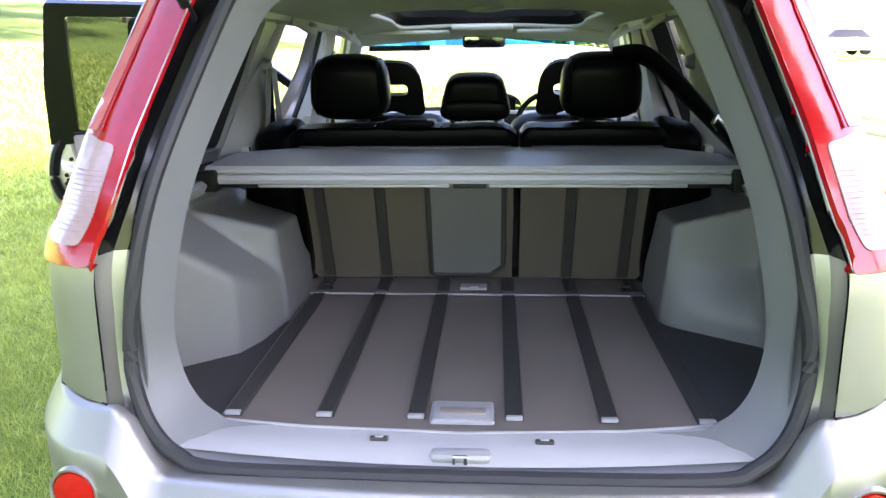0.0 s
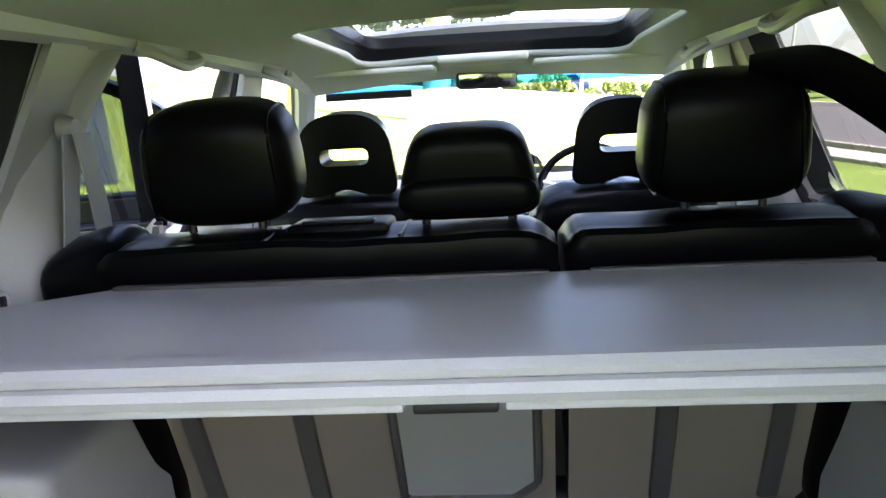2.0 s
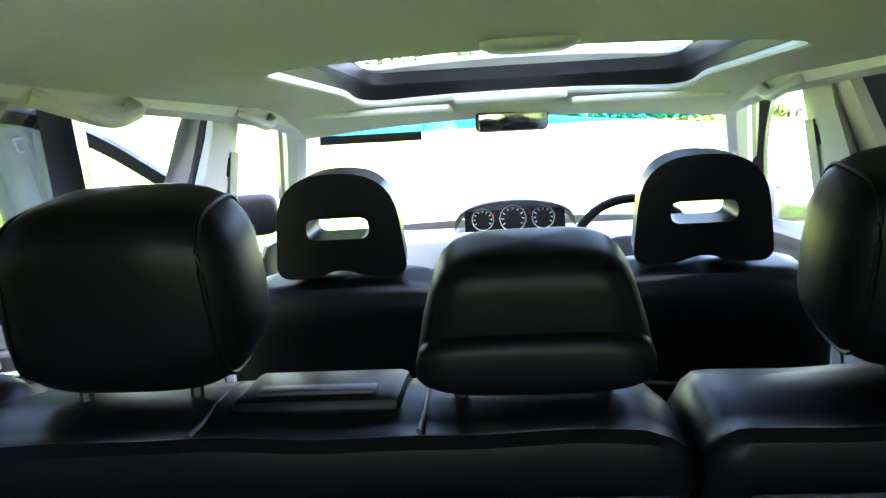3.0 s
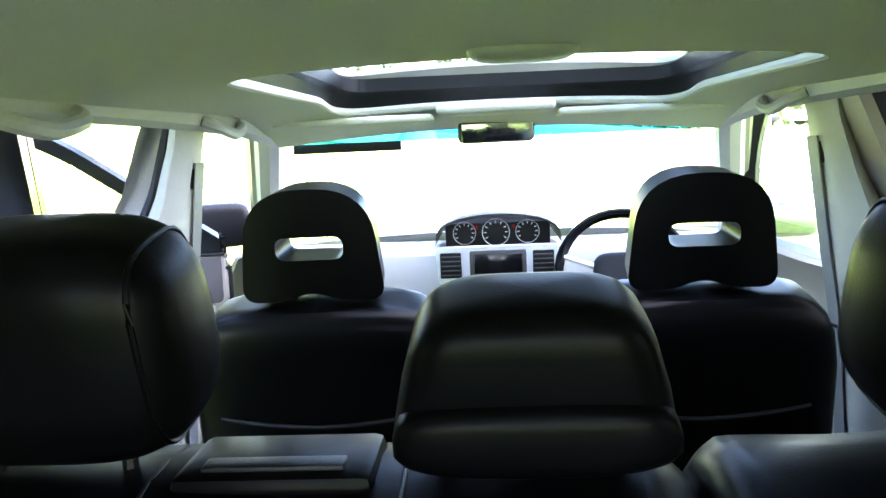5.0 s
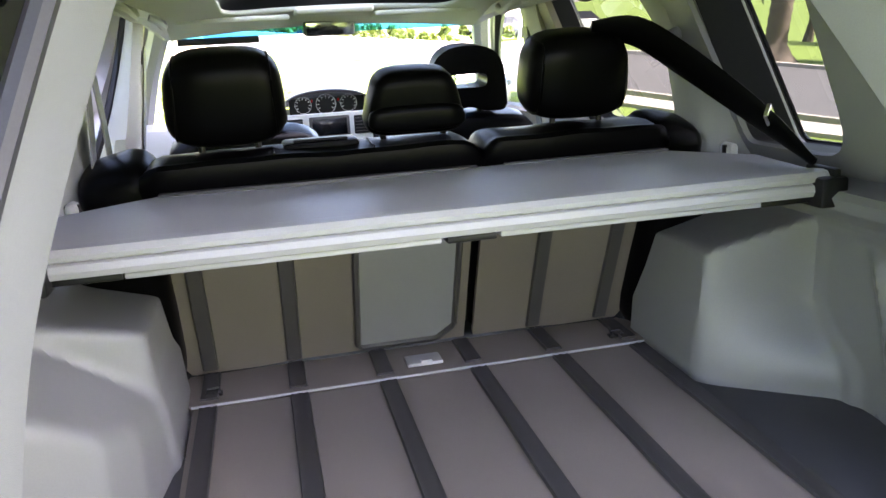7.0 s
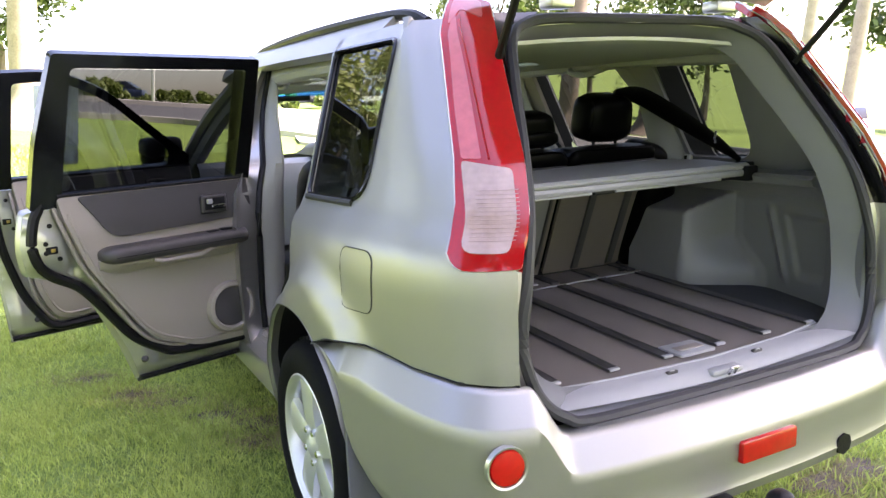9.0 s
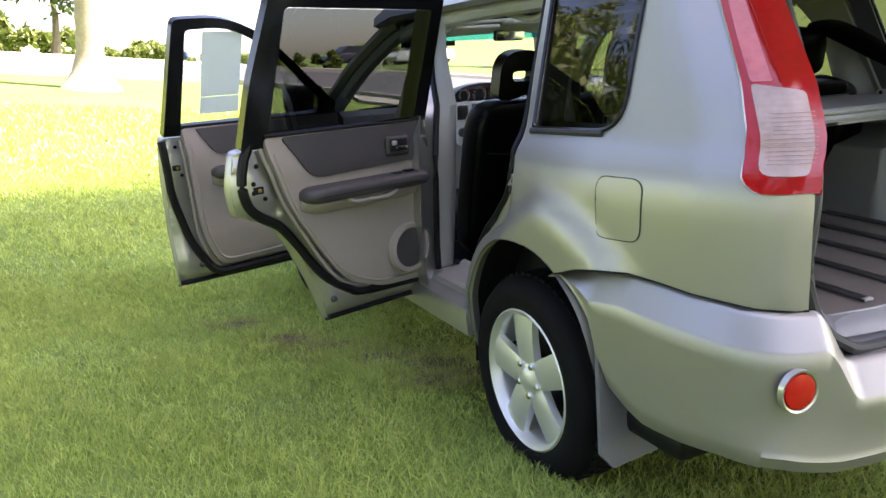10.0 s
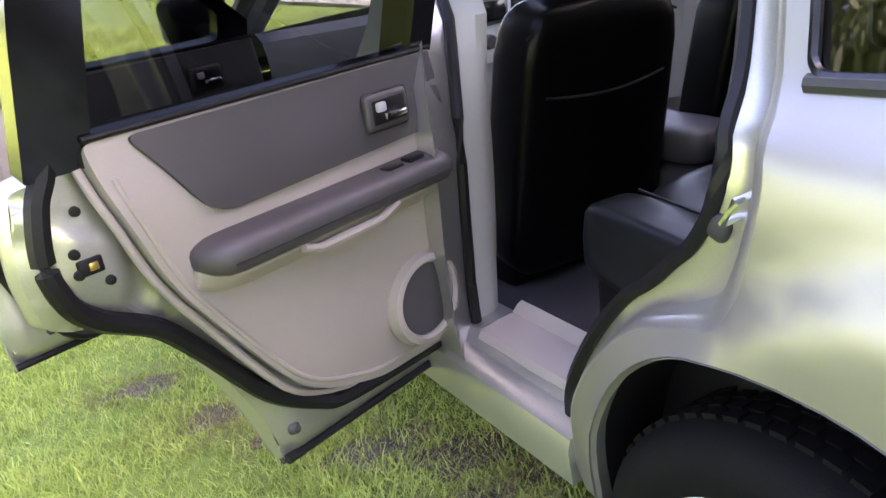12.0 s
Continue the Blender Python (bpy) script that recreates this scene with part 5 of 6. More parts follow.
    loft("armrest_base", rows, TRIM_WARM, e, caps=True)
    bz = bmesh.new()
    for k in range(2):
        t = 0.74 + 0.10 * k
        a, z = a0 + (a1 - a0) * t, z0 + (z1 - z0) * t
        p = at(a, 0.062, z + 0.028)
        box(bz, -0.020, 0.020, -0.012, 0.012, -0.003, 0.004 + 0.003 * k, 0.002, Matrix.Translation(p) @ pose(0, 0, 0, 0, 0, math.degrees(phi)))
    part("window_switch", bz, BLACK, ar, "black window switch")
    seam = [at(a0 + (a1 - a0) * t, 0.099, z0 + (z1 - z0) * t - 0.004) for t in (0.06, 0.3, 0.6, 0.94)]
    tube("armrest_seam", seam, 0.0016, BLACK, e, sides=5)
    low_end = [p for p in out if p[1] < 0.41]
    a_far = max(p[0] for p in low_end)
    for b, z, r, mt in ((-0.062, 0.404, 0.010, BLACK), (-0.082, 0.392, 0.007, RUBBER)):
        tube("bottom_seal", [at(a_far * k / 8, b, z) for k in range(9)], r, mt, e, "black rubber strip along the bottom edge" if mt is BLACK else "", sides=8)
    tube("pull_handle", [at(a0 + (a1 - a0) * t, 0.085, z0 + (z1 - z0) * t - q) for t, q in ((0.30, 0.030), (0.36, 0.042), (0.62, 0.042), (0.70, 0.026))], 0.008, TRIM_WARM, e)
    turn = Matrix(((d.x, 0, n.x, 0), (d.y, 0, n.y, 0), (0, 1, 0, 0), (0, 0, 0, 1)))
    if spk:
        sa, sz, sr = spk
        m = Matrix.Translation(at(sa, 0.012, sz)) @ turn
        lathe("speaker_ring", [(sr * 1.32, 0.0), (sr * 1.24, 0.022), (sr * 1.08, 0.026), (sr, 0.020), (sr, 0.012)], TRIM_WARM, e, m, seg=40)
        lathe("speaker_grille", [(0.0001, 0.026), (sr * 0.6, 0.024), (sr * 0.97, 0.016), (sr, 0.012)], TRIM_DARK, e, m, "dark round speaker grille", seg=40)
    ha, hz = handle
    m = Matrix.Translation(at(ha, lerp(hz, TR) + 0.012, hz)) @ turn
    bz = bmesh.new()
    box(bz, -0.053, 0.053, -0.034, 0.034, -0.004, 0.012, 0.011, m, 4)
    hb = part("handle_bezel", bz, TRIM_DARK, e, "dark handle bezel")
    bz = bmesh.new()
    box(bz, -0.040, 0.040, -0.022, 0.022, 0.008, 0.0135, 0.003, m)
    part("handle_bowl", bz, BLACK, hb)
    bz = bmesh.new()
    box(bz, -0.036, 0.018, -0.015, -0.002, 0.012, 0.024, 0.005, m)
    part("door_lever", bz, CHROME, hb, "chrome door lever")
    bz = bmesh.new()
    box(bz, 0.012, 0.034, 0.001, 0.018, 0.012, 0.022, 0.004, m)
    part("lock_button", bz, TRIM, hb)
    # latch and fittings on the shut face
    la = max(p[0] for p in out)
    bz = bmesh.new()
    lx = 0.722 if seal else la - 0.055
    ml = Matrix.Translation(at(lx, inb(lx, 0.912) + 0.008, 0.912)) @ turn
    box(bz, -0.018, 0.018, -0.012, 0.012, -0.01, 0.004, 0.003, ml)
    lt = part("door_latch", bz, BLACK, e, "black latch with a brass catch")
    bz = bmesh.new()
    box(bz, -0.010, 0.004, -0.006, 0.006, 0.0, 0.006, 0.002, ml)
    part("catch", bz, BRASS, lt, "brass catch")
    for a, z in (((0.718, 0.99), (0.70, 0.882), (0.738, 0.935), (0.74, 0.905)) if seal else ((la - 0.06, 1.0), (la - 0.075, 0.88))):
        lathe("frame_plug", [(0.0001, 0.006), (0.007, 0.005), (0.008, 0)], BLACK, e, Matrix.Translation(at(a, inb(a, z) + 0.006, z)) @ turn, seg=12)
    lathe("rubber_buffer", [(0.0001, 0.014), (0.008, 0.012), (0.012, 0.004), (0.014, 0)], TRIM_DARK, e, Matrix.Translation(at(0.452 if seal else 0.76, inb(0.452 if seal else 0.76, 0.475) + 0.005, 0.475)) @ turn, seg=14)
    return e, at


door(-0.76, 1.70, radians(17.6),
     rounded([(0.0, 0.40, 0.01), (0.40, 0.385, 0.01), (0.464, 0.387, 0.01), (0.501, 0.517, 0.05), (0.575, 0.684, 0.06), (0.627, 0.757, 0.05), (0.70, 0.80, 0.04), (0.80, 0.835, 0.02), (0.815, 0.93, 0.05), (0.79, 1.045, 0.02), (0.0, 1.07, 0.01)]),
     rounded([(0.015, 0.47, 0.03), (0.25, 0.48, 0.05), (0.43, 0.55, 0.08), (0.546, 0.712, 0.08), (0.638, 0.855, 0.06), (0.69, 1.02, 0.06), (0.697, 1.078, 0.015), (0.01, 1.085, 0.01)]),
     rounded([(0.02, 1.078, 0.005), (0.64, 1.076, 0.02), (0.60, 1.02, 0.03), (0.545, 0.93, 0.05), (0.02, 0.945, 0.02)]),
     rounded([(0.0, 1.076, 0.005), (0.665, 1.072, 0.005), (0.68, 1.045, 0.005), (0.775, 1.045, 0.005), (0.76, 1.25, 0.05), (0.71, 1.512, 0.015), (0.005, 1.502, 0.01)]),
     rounded([(0.06, 1.081, 0.01), (0.68, 1.079, 0.01), (0.655, 1.47, 0.015), (0.055, 1.465, 0.01)]),
     ((0.60, 0.876), (0.06, 0.878)), (0.128, 0.61, 0.075), (0.172, 1.003), glass_material("smoked_glass", (0.085, 0.092, 0.092)), "open rear door, silver outside, grey trim inside",
     seal=[(0.735, 1.09), (0.745, 1.05), (0.765, 1.01), (0.779, 0.937), (0.766, 0.872), (0.727, 0.827), (0.652, 0.780), (0.593, 0.712), (0.535, 0.632), (0.478, 0.562), (0.391, 0.503), (0.319, 0.478), (0.05, 0.465)])
_, fat = door(-0.79, 2.66, radians(17),
     rounded([(0.0, 0.40, 0.01), (0.80, 0.385, 0.01), (0.86, 0.39, 0.01), (0.875, 0.6, 0.05), (0.885, 0.92, 0.06), (0.88, 1.045, 0.02), (0.0, 1.07, 0.01)]),
     rounded([(0.015, 0.47, 0.03), (0.68, 0.455, 0.06), (0.76, 0.60, 0.08), (0.78, 0.80, 0.08), (0.80, 1.075, 0.015), (0.01, 1.085, 0.01)]),
     rounded([(0.02, 1.078, 0.005), (0.74, 1.070, 0.005), (0.67, 0.955, 0.04), (0.02, 0.945, 0.02)]),
     rounded([(0.02, 1.076, 0.005), (0.785, 1.072, 0.005), (0.80, 1.045, 0.005), (0.875, 1.045, 0.005), (0.845, 1.505, 0.03), (0.62, 1.515, 0.1), (0.42, 1.44, 0.15), (0.02, 1.13, 0.01)]),
     rounded([(0.12, 1.09, 0.02), (0.80, 1.085, 0.01), (0.79, 1.465, 0.02), (0.61, 1.475, 0.1), (0.42, 1.395, 0.15), (0.12, 1.16, 0.02)]),
     ((0.70, 0.876), (0.12, 0.878)), (0.20, 0.60, 0.08), (0.20, 1.003), PANE, "open front door with black window frame and paper sheet")
bm = bmesh.new()
cushion(bm, 0.20, 0.11, 0.14, Matrix.Translation(fat(0.03, -0.235, 1.145)) @ pose(0, 0, 0, 0, 0, 17), 5)
part("door_mirror", bm, BLACK, CAR, "black door mirror")
tube("mirror_arm", [fat(0.05, -0.10, 1.10), fat(0.04, -0.20, 1.115)], 0.028, BLACK, CAR, flat=0.7)
bm = bmesh.new()
cushion(bm, 0.20, 0.11, 0.14, Matrix.Translation((0.925, 3.0, 1.095)), 5)
mr = part("door_mirror", bm, PAINT, CAR, "silver door mirror")
bm = bmesh.new()
box(bm, 0.845, 1.005, 2.942, 2.948, 1.042, 1.148, 0.003)
part("mirror_glass", bm, CHROME, mr)
SH = new("paper_sheet")
tagged(SH, "white paper sheets taped inside the front door window", "paper")
SH.location = fat(0.62, 0.05, 1.12)
for z0, z1 in ((1.20, 1.46), (1.128, 1.198)):
    q = [fat(a, -0.035 + (z - 1.03) * 0.34 - 0.008, z) for a, z in ((0.52, z0), (0.70, z0), (0.70, z1), (0.52, z1))]
    q += [p + Vector((0, -0.0012, 0)) for p in q]
    under(link("sheet", q, [(0, 1, 2, 3), (7, 6, 5, 4), (0, 4, 5, 1), (1, 5, 6, 2), (2, 6, 7, 3), (3, 7, 4, 0)], PAPER, None, "white paper", smooth=False), SH)
tube("door_check", [(-0.735, 1.78, 0.75), (-0.80, 1.73, 0.75)], 0.008, BLACK, CAR)

# ---- tailgate, swung up ----
TG = new("tailgate")
TG.parent = CAR
rows = []
for t in np.linspace(0, 1, 9):
    y, z = 0.43 - 0.86 * t, 1.572 + 0.52 * t - 0.08 * t * t
    w = 0.52 + 0.14 * smooth(t * 2)
    rows.append([(x * w, y, z + 0.03 * (1 - x * x)) for x in np.linspace(-1, 1, 13)])
back = [[(x, y, z + 0.05) for x, y, z in row] for row in rows]
loft("tailgate_lining", rows, TRIM, TG, "light grey tailgate lining")
loft("tailgate_skin", back, PAINT, TG)
loft("tailgate_edge", [[r[0] for r in rows] + [rows[-1][k] for k in range(13)] + [r[-1] for r in rows[::-1]], [r[0] for r in back] + [back[-1][k] for k in range(13)] + [r[-1] for r in back[::-1]]], PAINT_IN, TG)
for s in (-1, 1):
    tube("gas_strut", [(s * 0.512, 0.315, 1.40), (s * 0.575, -0.06, 1.82)], 0.010, BLACK, TG, "black gas strut")
    bm = bmesh.new()
    box(bm, s * 0.28 - 0.035, s * 0.28 + 0.035, 0.36, 0.42, 1.545, 1.575, 0.006)
    part("hinge", bm, PAINT_IN, TG)

# ---- belts ----
def belt(pts, w, mat, label):
    ps = curve(pts, 5)
    rows = [[p + Vector((0, -w / 2, 0)), p + Vector((0, w / 2, 0)), p + Vector((0.003, w / 2, 0.002)), p + Vector((0.003, -w / 2, 0.002))] for p in ps]
    return loft("seat_belt", rows, mat, CAR, label, closed=True)


belt([(-0.560, 1.005, 1.30), (-0.558, 1.03, 1.16), (-0.565, 1.04, 1.03)], 0.046, TRIM_MID, "grey seat belt")
belt([(-0.567, 0.985, 1.30), (-0.575, 0.97, 1.16), (-0.585, 0.95, 1.06)], 0.040, TRIM_MID, "grey seat belt")
for s in (-1, 1):
    lathe("belt_anchor", [(0.0001, 0.022), (0.014, 0.02), (0.02, 0.006), (0.022, 0)], TRIM_MID, CAR, pose(s * 0.583, 1.0, 1.31, 0, -90 * s, 0), seg=16)
# black strap from the right headrest down to the pillar
st = curve([(0.36, 0.93, 1.335), (0.44, 0.90, 1.325), (0.50, 0.80, 1.26), (0.57, 0.66, 1.16), (0.60, 0.58, 1.10)], 6)
wd = [0.012 + 0.03 * math.sin(math.pi * min(1, 0.1 + k / len(st))) for k in range(len(st))]
tube("third_belt", st, wd, LEATHER, CAR, "loose black seat belt", flat=0.35, up=(0.8, 0.3, 0.5))

bm = bmesh.new()
box(bm, -0.014, 0.014, -0.004, 0.004, -0.022, 0.022, 0.003, Matrix.Translation((0.566, 0.655, 1.172)) @ pose(0, 0, 0, 0, -48, 35))
part("belt_tongue", bm, CHROME, CAR, "steel belt tongue")

# ---- towing hitch ----
HT = new("tow_hitch")
HT.parent = CAR
tube("drawbar", [(-0.06, 0.10, 0.33), (-0.06, -0.08, 0.315), (-0.06, -0.14, 0.33)], 0.02, BLACK, HT)
bm = bmesh.new()
cushion(bm, 0.06, 0.06, 0.075, Matrix.Translation((-0.06, -0.145, 0.385)), 3)
part("ball_cover", bm, BLACK, HT, "black tow ball cover")
lathe("red_ring", [(0.031, 0.0), (0.033, 0.004), (0.031, 0.008)], REDREF, HT, pose(-0.06, -0.145, 0.375), seg=20)
bm = bmesh.new()
box(bm, -0.17, -0.11, -0.06, -0.01, 0.31, 0.385, 0.008)
part("socket", bm, BLACK, HT)
tube("exhaust_pipe", [(0.33, 0.30, 0.40), (0.33, -0.03, 0.395)], 0.03, BLACK, CAR, "dark exhaust pipe")

# ---- lawn, street and trees ----
GRASSG = material("lawn_soil", (0.135, 0.20, 0.043), 0.9, 0, 0, 0.4, 0.9, 30, 0.8, 60, 0.2)
xs = np.unique(np.concatenate([np.linspace(-400, -20, 14), np.linspace(-20, -4, 17), np.linspace(-4, 4, 33), np.linspace(4, 20, 17), np.linspace(20, 400, 14)]))
ys = np.unique(np.concatenate([np.linspace(-400, -20, 14), np.linspace(-20, -3, 17), np.linspace(-3, 6, 37), np.linspace(6, 24, 19), np.linspace(24, 400, 14)]))
gv = [(x, y, ground_z(x, y)) for y in ys for x in xs]
gf = [(j * len(xs) + i, j * len(xs) + i + 1, (j + 1) * len(xs) + i + 1, (j + 1) * len(xs) + i) for j in range(len(ys) - 1) for i in range(len(xs) - 1)]
tagged(link("ground", gv, gf, GRASSG), "green lawn with mossy bare patches", "lawn", kind="structure")

# bare paving shows through the grass
STONE = material("mossy_stone", (0.115, 0.092, 0.078), 0.95, 0, 0, 0.5, 14, 80, 1.0, 70, 0.2)
rng = np.random.default_rng(5)
PATCH = [(-1.32, 2.82, 0.15, 0.10), (-1.19, 2.48, 0.14, 0.09), (-1.02, 2.27, 0.18, 0.09), (-0.88, 2.02, 0.21, 0.12), (-0.70, 1.86, 0.24, 0.12), (-0.54, 1.70, 0.22, 0.12), (-0.40, 1.80, 0.16, 0.10),
         (-0.80, 1.66, 0.12, 0.07), (0.95, 0.74, 0.22, 0.14), (0.93, 0.44, 0.20, 0.12), (1.18, 0.47, 0.20, 0.13), (0.80, 0.12, 0.22, 0.13), (1.15, 0.15, 0.20, 0.12)]
PATCH = [(px, py, a * 0.82, b * 0.80) for px, py, a, b in PATCH]
for px, py, a, b in PATCH:
    ring = [(px, py, ground_z(px, py) + 0.006)]
    ph = rng.random(3) * 6
    for k in range(30):
        t = 2 * math.pi * k / 30
        r = 0.86 + 0.20 * math.sin(3 * t + ph[0]) + 0.14 * math.sin(5 * t + ph[1]) + 0.10 * math.sin(9 * t + ph[2]) + 0.08 * rng.random()
        x, y = px + a * r * math.cos(t), py + b * r * math.sin(t)
        ring.append((x, y, ground_z(x, y) + 0.003))
    tagged(link("bare_patch", ring, [(0, 1 + k, 1 + (k + 1) % 30) for k in range(30)], STONE, smooth=False), "bare mossy paving patch in the lawn", "paving", "bare patches", "structure")


def leaf_material(name, a, b, rough=0.55, through=0.25, clump=1.7, each=0.6, patch=0.45):
    """Leaves that differ one from another."""
    m = bpy.data.materials.new(name)
    m.use_nodes = True
    n, l = m.node_tree.nodes, m.node_tree.links
    p = n["Principled BSDF"]
    p.inputs["Roughness"].default_value = rough
    geo, mix, co, noi = n.new("ShaderNodeNewGeometry"), n.new("ShaderNodeMix"), n.new("ShaderNodeTexCoord"), n.new("ShaderNodeTexNoise")
    mix.data_type = "RGBA"
    mix.inputs["A"].default_value, mix.inputs["B"].default_value = (*a, 1), (*b, 1)
    noi.inputs["Scale"].default_value = clump
    l.new(co.outputs["Object"], noi.inputs["Vector"])
    av = n.new("ShaderNodeMath")
    av.operation = "MULTIPLY_ADD"
    av.inputs[1].default_value = each
    sc = n.new("ShaderNodeMath")
    sc.operation = "MULTIPLY"
    sc.inputs[1].default_value = patch
    l.new(noi.outputs["Fac"], sc.inputs[0])
    l.new(geo.outputs["Random Per Island"], av.inputs[0]), l.new(sc.outputs[0], av.inputs[2])
    l.new(av.outputs[0], mix.inputs["Factor"])
    l.new(mix.outputs["Result"], p.inputs["Base Color"])
    tr, ms = n.new("ShaderNodeBsdfTranslucent"), n.new("ShaderNodeMixShader")
    ms.inputs[0].default_value = through
    l.new(mix.outputs["Result"], tr.inputs[0]), l.new(p.outputs[0], ms.inputs[1]), l.new(tr.outputs[0], ms.inputs[2])
    l.new(ms.outputs[0], n["Material Output"].inputs[0])
    return m


BLADE = leaf_material("grass_blades", (0.07, 0.15, 0.02), (0.60, 0.71, 0.175), 0.45, 0.36, 17.0, 0.36, 0.9)
STRAW = leaf_material("dry_grass", (0.24, 0.21, 0.09), (0.46, 0.40, 0.20))
MOSS = leaf_material("moss_tufts", (0.14, 0.16, 0.03), (0.30, 0.30, 0.07))
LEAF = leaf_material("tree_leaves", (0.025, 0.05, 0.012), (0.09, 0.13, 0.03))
# Paler copy of LEAF: sunlight is put into the leaf colour.
LEAF_SUNLIT = leaf_material("sunny_leaves", (0.08, 0.12, 0.02), (0.20, 0.24, 0.06))
BARK = material("grey_brown_bark", (0.16, 0.125, 0.095), 0.9, 0, 0, 0.35, 3, 25, 0.9, 30)
PALEBARK = material("pale_palm_bark", (0.34, 0.28, 0.22), 0.9, 0, 0, 0.3, 3, 25, 0.9, 30)
ROADM = material("asphalt", (0.075, 0.075, 0.078), 0.85, 0, 0, 0.2, 0.6, 40, 0.5, 80)
CONC = material("pale_concrete", (0.36, 0.34, 0.31), 0.85, 0, 0, 0.15, 0.8, 30, 0.4, 60)


def raw_mesh(name, co, tris, mat):
    """A mesh straight from arrays of points and triangles."""
    me = bpy.data.meshes.new(name)
    me.vertices.add(len(co))
    me.vertices.foreach_set("co", co.astype(np.float32).ravel())
    me.loops.add(tris.size)
    me.loops.foreach_set("vertex_index", tris.astype(np.int32).ravel())
    me.polygons.add(len(tris))
    me.polygons.foreach_set("loop_start", np.arange(0, tris.size, 3, dtype=np.int32))
    me.materials.append(mat)
    me.update(calc_edges=True)
    return new(name, me)


def blades(count, x0, x1, y0, y1, h0, h1, w, seed):
    """Blades of grass: each a bent, tapered strip of three triangles."""
    r = np.random.default_rng(seed)
    x, y = r.uniform(x0, x1, count), r.uniform(y0, y1, count)
    keep = np.ones(count, bool)
    for px, py, a, b in PATCH:
        keep &= (((x - px) / a) ** 2 + ((y - py) / b) ** 2 > 0.55 + 0.4 * r.random(count)) | (r.random(count) < 0.30)
    clump = np.sin(x * 5.1 + 1.3 * np.sin(y * 3.7)) * np.sin(y * 4.3 + 1.7 * np.sin(x * 2.9))
    keep &= r.random(count) < 0.75 + 0.25 * clump
    edge = np.minimum(np.minimum(x - x0, x1 - x), np.minimum(y - y0, y1 - y))
    keep &= r.random(count) < np.clip(edge / 0.7 + 0.05 * clump, 0, 1) ** 0.7
    x, y, clump = x[keep], y[keep], clump[keep]
    k = len(x)
    z = np.array([ground_z(a, b) for a, b in zip(x, y)]) - 0.004
    h = r.uniform(h0, h1, k) * (1 + 0.3 * clump)
    a = r.uniform(0, 2 * np.pi, k)
    ww = w * r.uniform(0.6, 1.3, k)
    lean, b = r.uniform(0.2, 1.5, k) * h, r.uniform(0, 2 * np.pi, k)
    dx, dy, lx, ly = np.cos(a) * ww / 2, np.sin(a) * ww / 2, np.cos(b) * lean, np.sin(b) * lean
    co = np.stack([np.stack([x - dx, y - dy, z], 1), np.stack([x + dx, y + dy, z], 1), np.stack([x - dx * 0.8 + lx * 0.35, y - dy * 0.8 + ly * 0.35, z + h * 0.6], 1),
                   np.stack([x + dx * 0.8 + lx * 0.35, y + dy * 0.8 + ly * 0.35, z + h * 0.6], 1), np.stack([x + lx, y + ly, z + h], 1)], 1).reshape(-1, 3)
    i = np.arange(k)[:, None] * 5
    tris = np.concatenate([i + (0, 1, 3), i + (0, 3, 2), i + (2, 3, 4)], 0).reshape(-1, 3)
    return raw_mesh("grass", co, tris, BLADE)


for n_, x0, x1, y0, y1, h0, h1, w, seed in ((250000, -3.4, 0.2, -0.4, 4.0, 0.018, 0.048, 0.0036, 1), (120000, -5.0, 0.8, -1.4, 0.6, 0.018, 0.046, 0.0042, 2), (90000, -5.4, -0.6, 3.0, 8.0, 0.02, 0.045, 0.008, 3),
                                         (60000, -8.0, -2.4, -0.5, 8.0, 0.02, 0.045, 0.009, 4), (60000, 0.0, 3.6, -1.8, 3.6, 0.025, 0.055, 0.006, 6), (70000, -10.0, 3.0, 6.8, 13.0, 0.04, 0.08, 0.018, 7)):
    tagged(blades(n_, x0, x1, y0, y1, h0, h1, w, seed), "short green lawn grass", "grass", kind="stuff")


def tufts(count, per, spread, h0, h1, w, inner, outer, mat, seed):
    """Tufts of blades in and round the bare patches."""
    r = np.random.default_rng(seed)
    px = np.array(PATCH)[r.integers(0, len(PATCH), count)]
    q, t = r.uniform(inner, outer, count), r.uniform(0, 2 * np.pi, count)
    cx, cy = px[:, 0] + px[:, 2] * q * np.cos(t), px[:, 1] + px[:, 3] * q * np.sin(t)
    x, y = np.repeat(cx, per) + r.normal(size=count * per) * spread, np.repeat(cy, per) + r.normal(size=count * per) * spread
    k = len(x)
    z = np.array([ground_z(a, b) for a, b in zip(x, y)]) - 0.003
    h, a, b = r.uniform(h0, h1, k), r.uniform(0, 2 * np.pi, k), r.uniform(0, 2 * np.pi, k)
    dx, dy, lean = np.cos(a) * w, np.sin(a) * w, h * r.uniform(0.4, 1.6, k)
    co = np.stack([np.stack([x - dx, y - dy, z], 1), np.stack([x + dx, y + dy, z], 1), np.stack([x + np.cos(b) * lean, y + np.sin(b) * lean, z + h], 1)], 1).reshape(-1, 3)
    return raw_mesh("grass", co, np.arange(k * 3).reshape(-1, 3), mat)


tagged(tufts(2300, 14, 0.018, 0.006, 0.022, 0.0020, 0.45, 2.2, STRAW, 31), "dry straw-coloured grass round the bare patches", "grass", kind="stuff")
tagged(tufts(420, 40, 0.018, 0.004, 0.016, 0.0026, 0.1, 1.5, MOSS, 32), "yellow-green moss tufts in the bare patches", "moss", kind="stuff")


# ---- street: a curve of asphalt ahead of the car and along its far side ----
NEAR = [(-16, 19.6), (6, 19.4), (22, 16.2), (38, 14.5)]
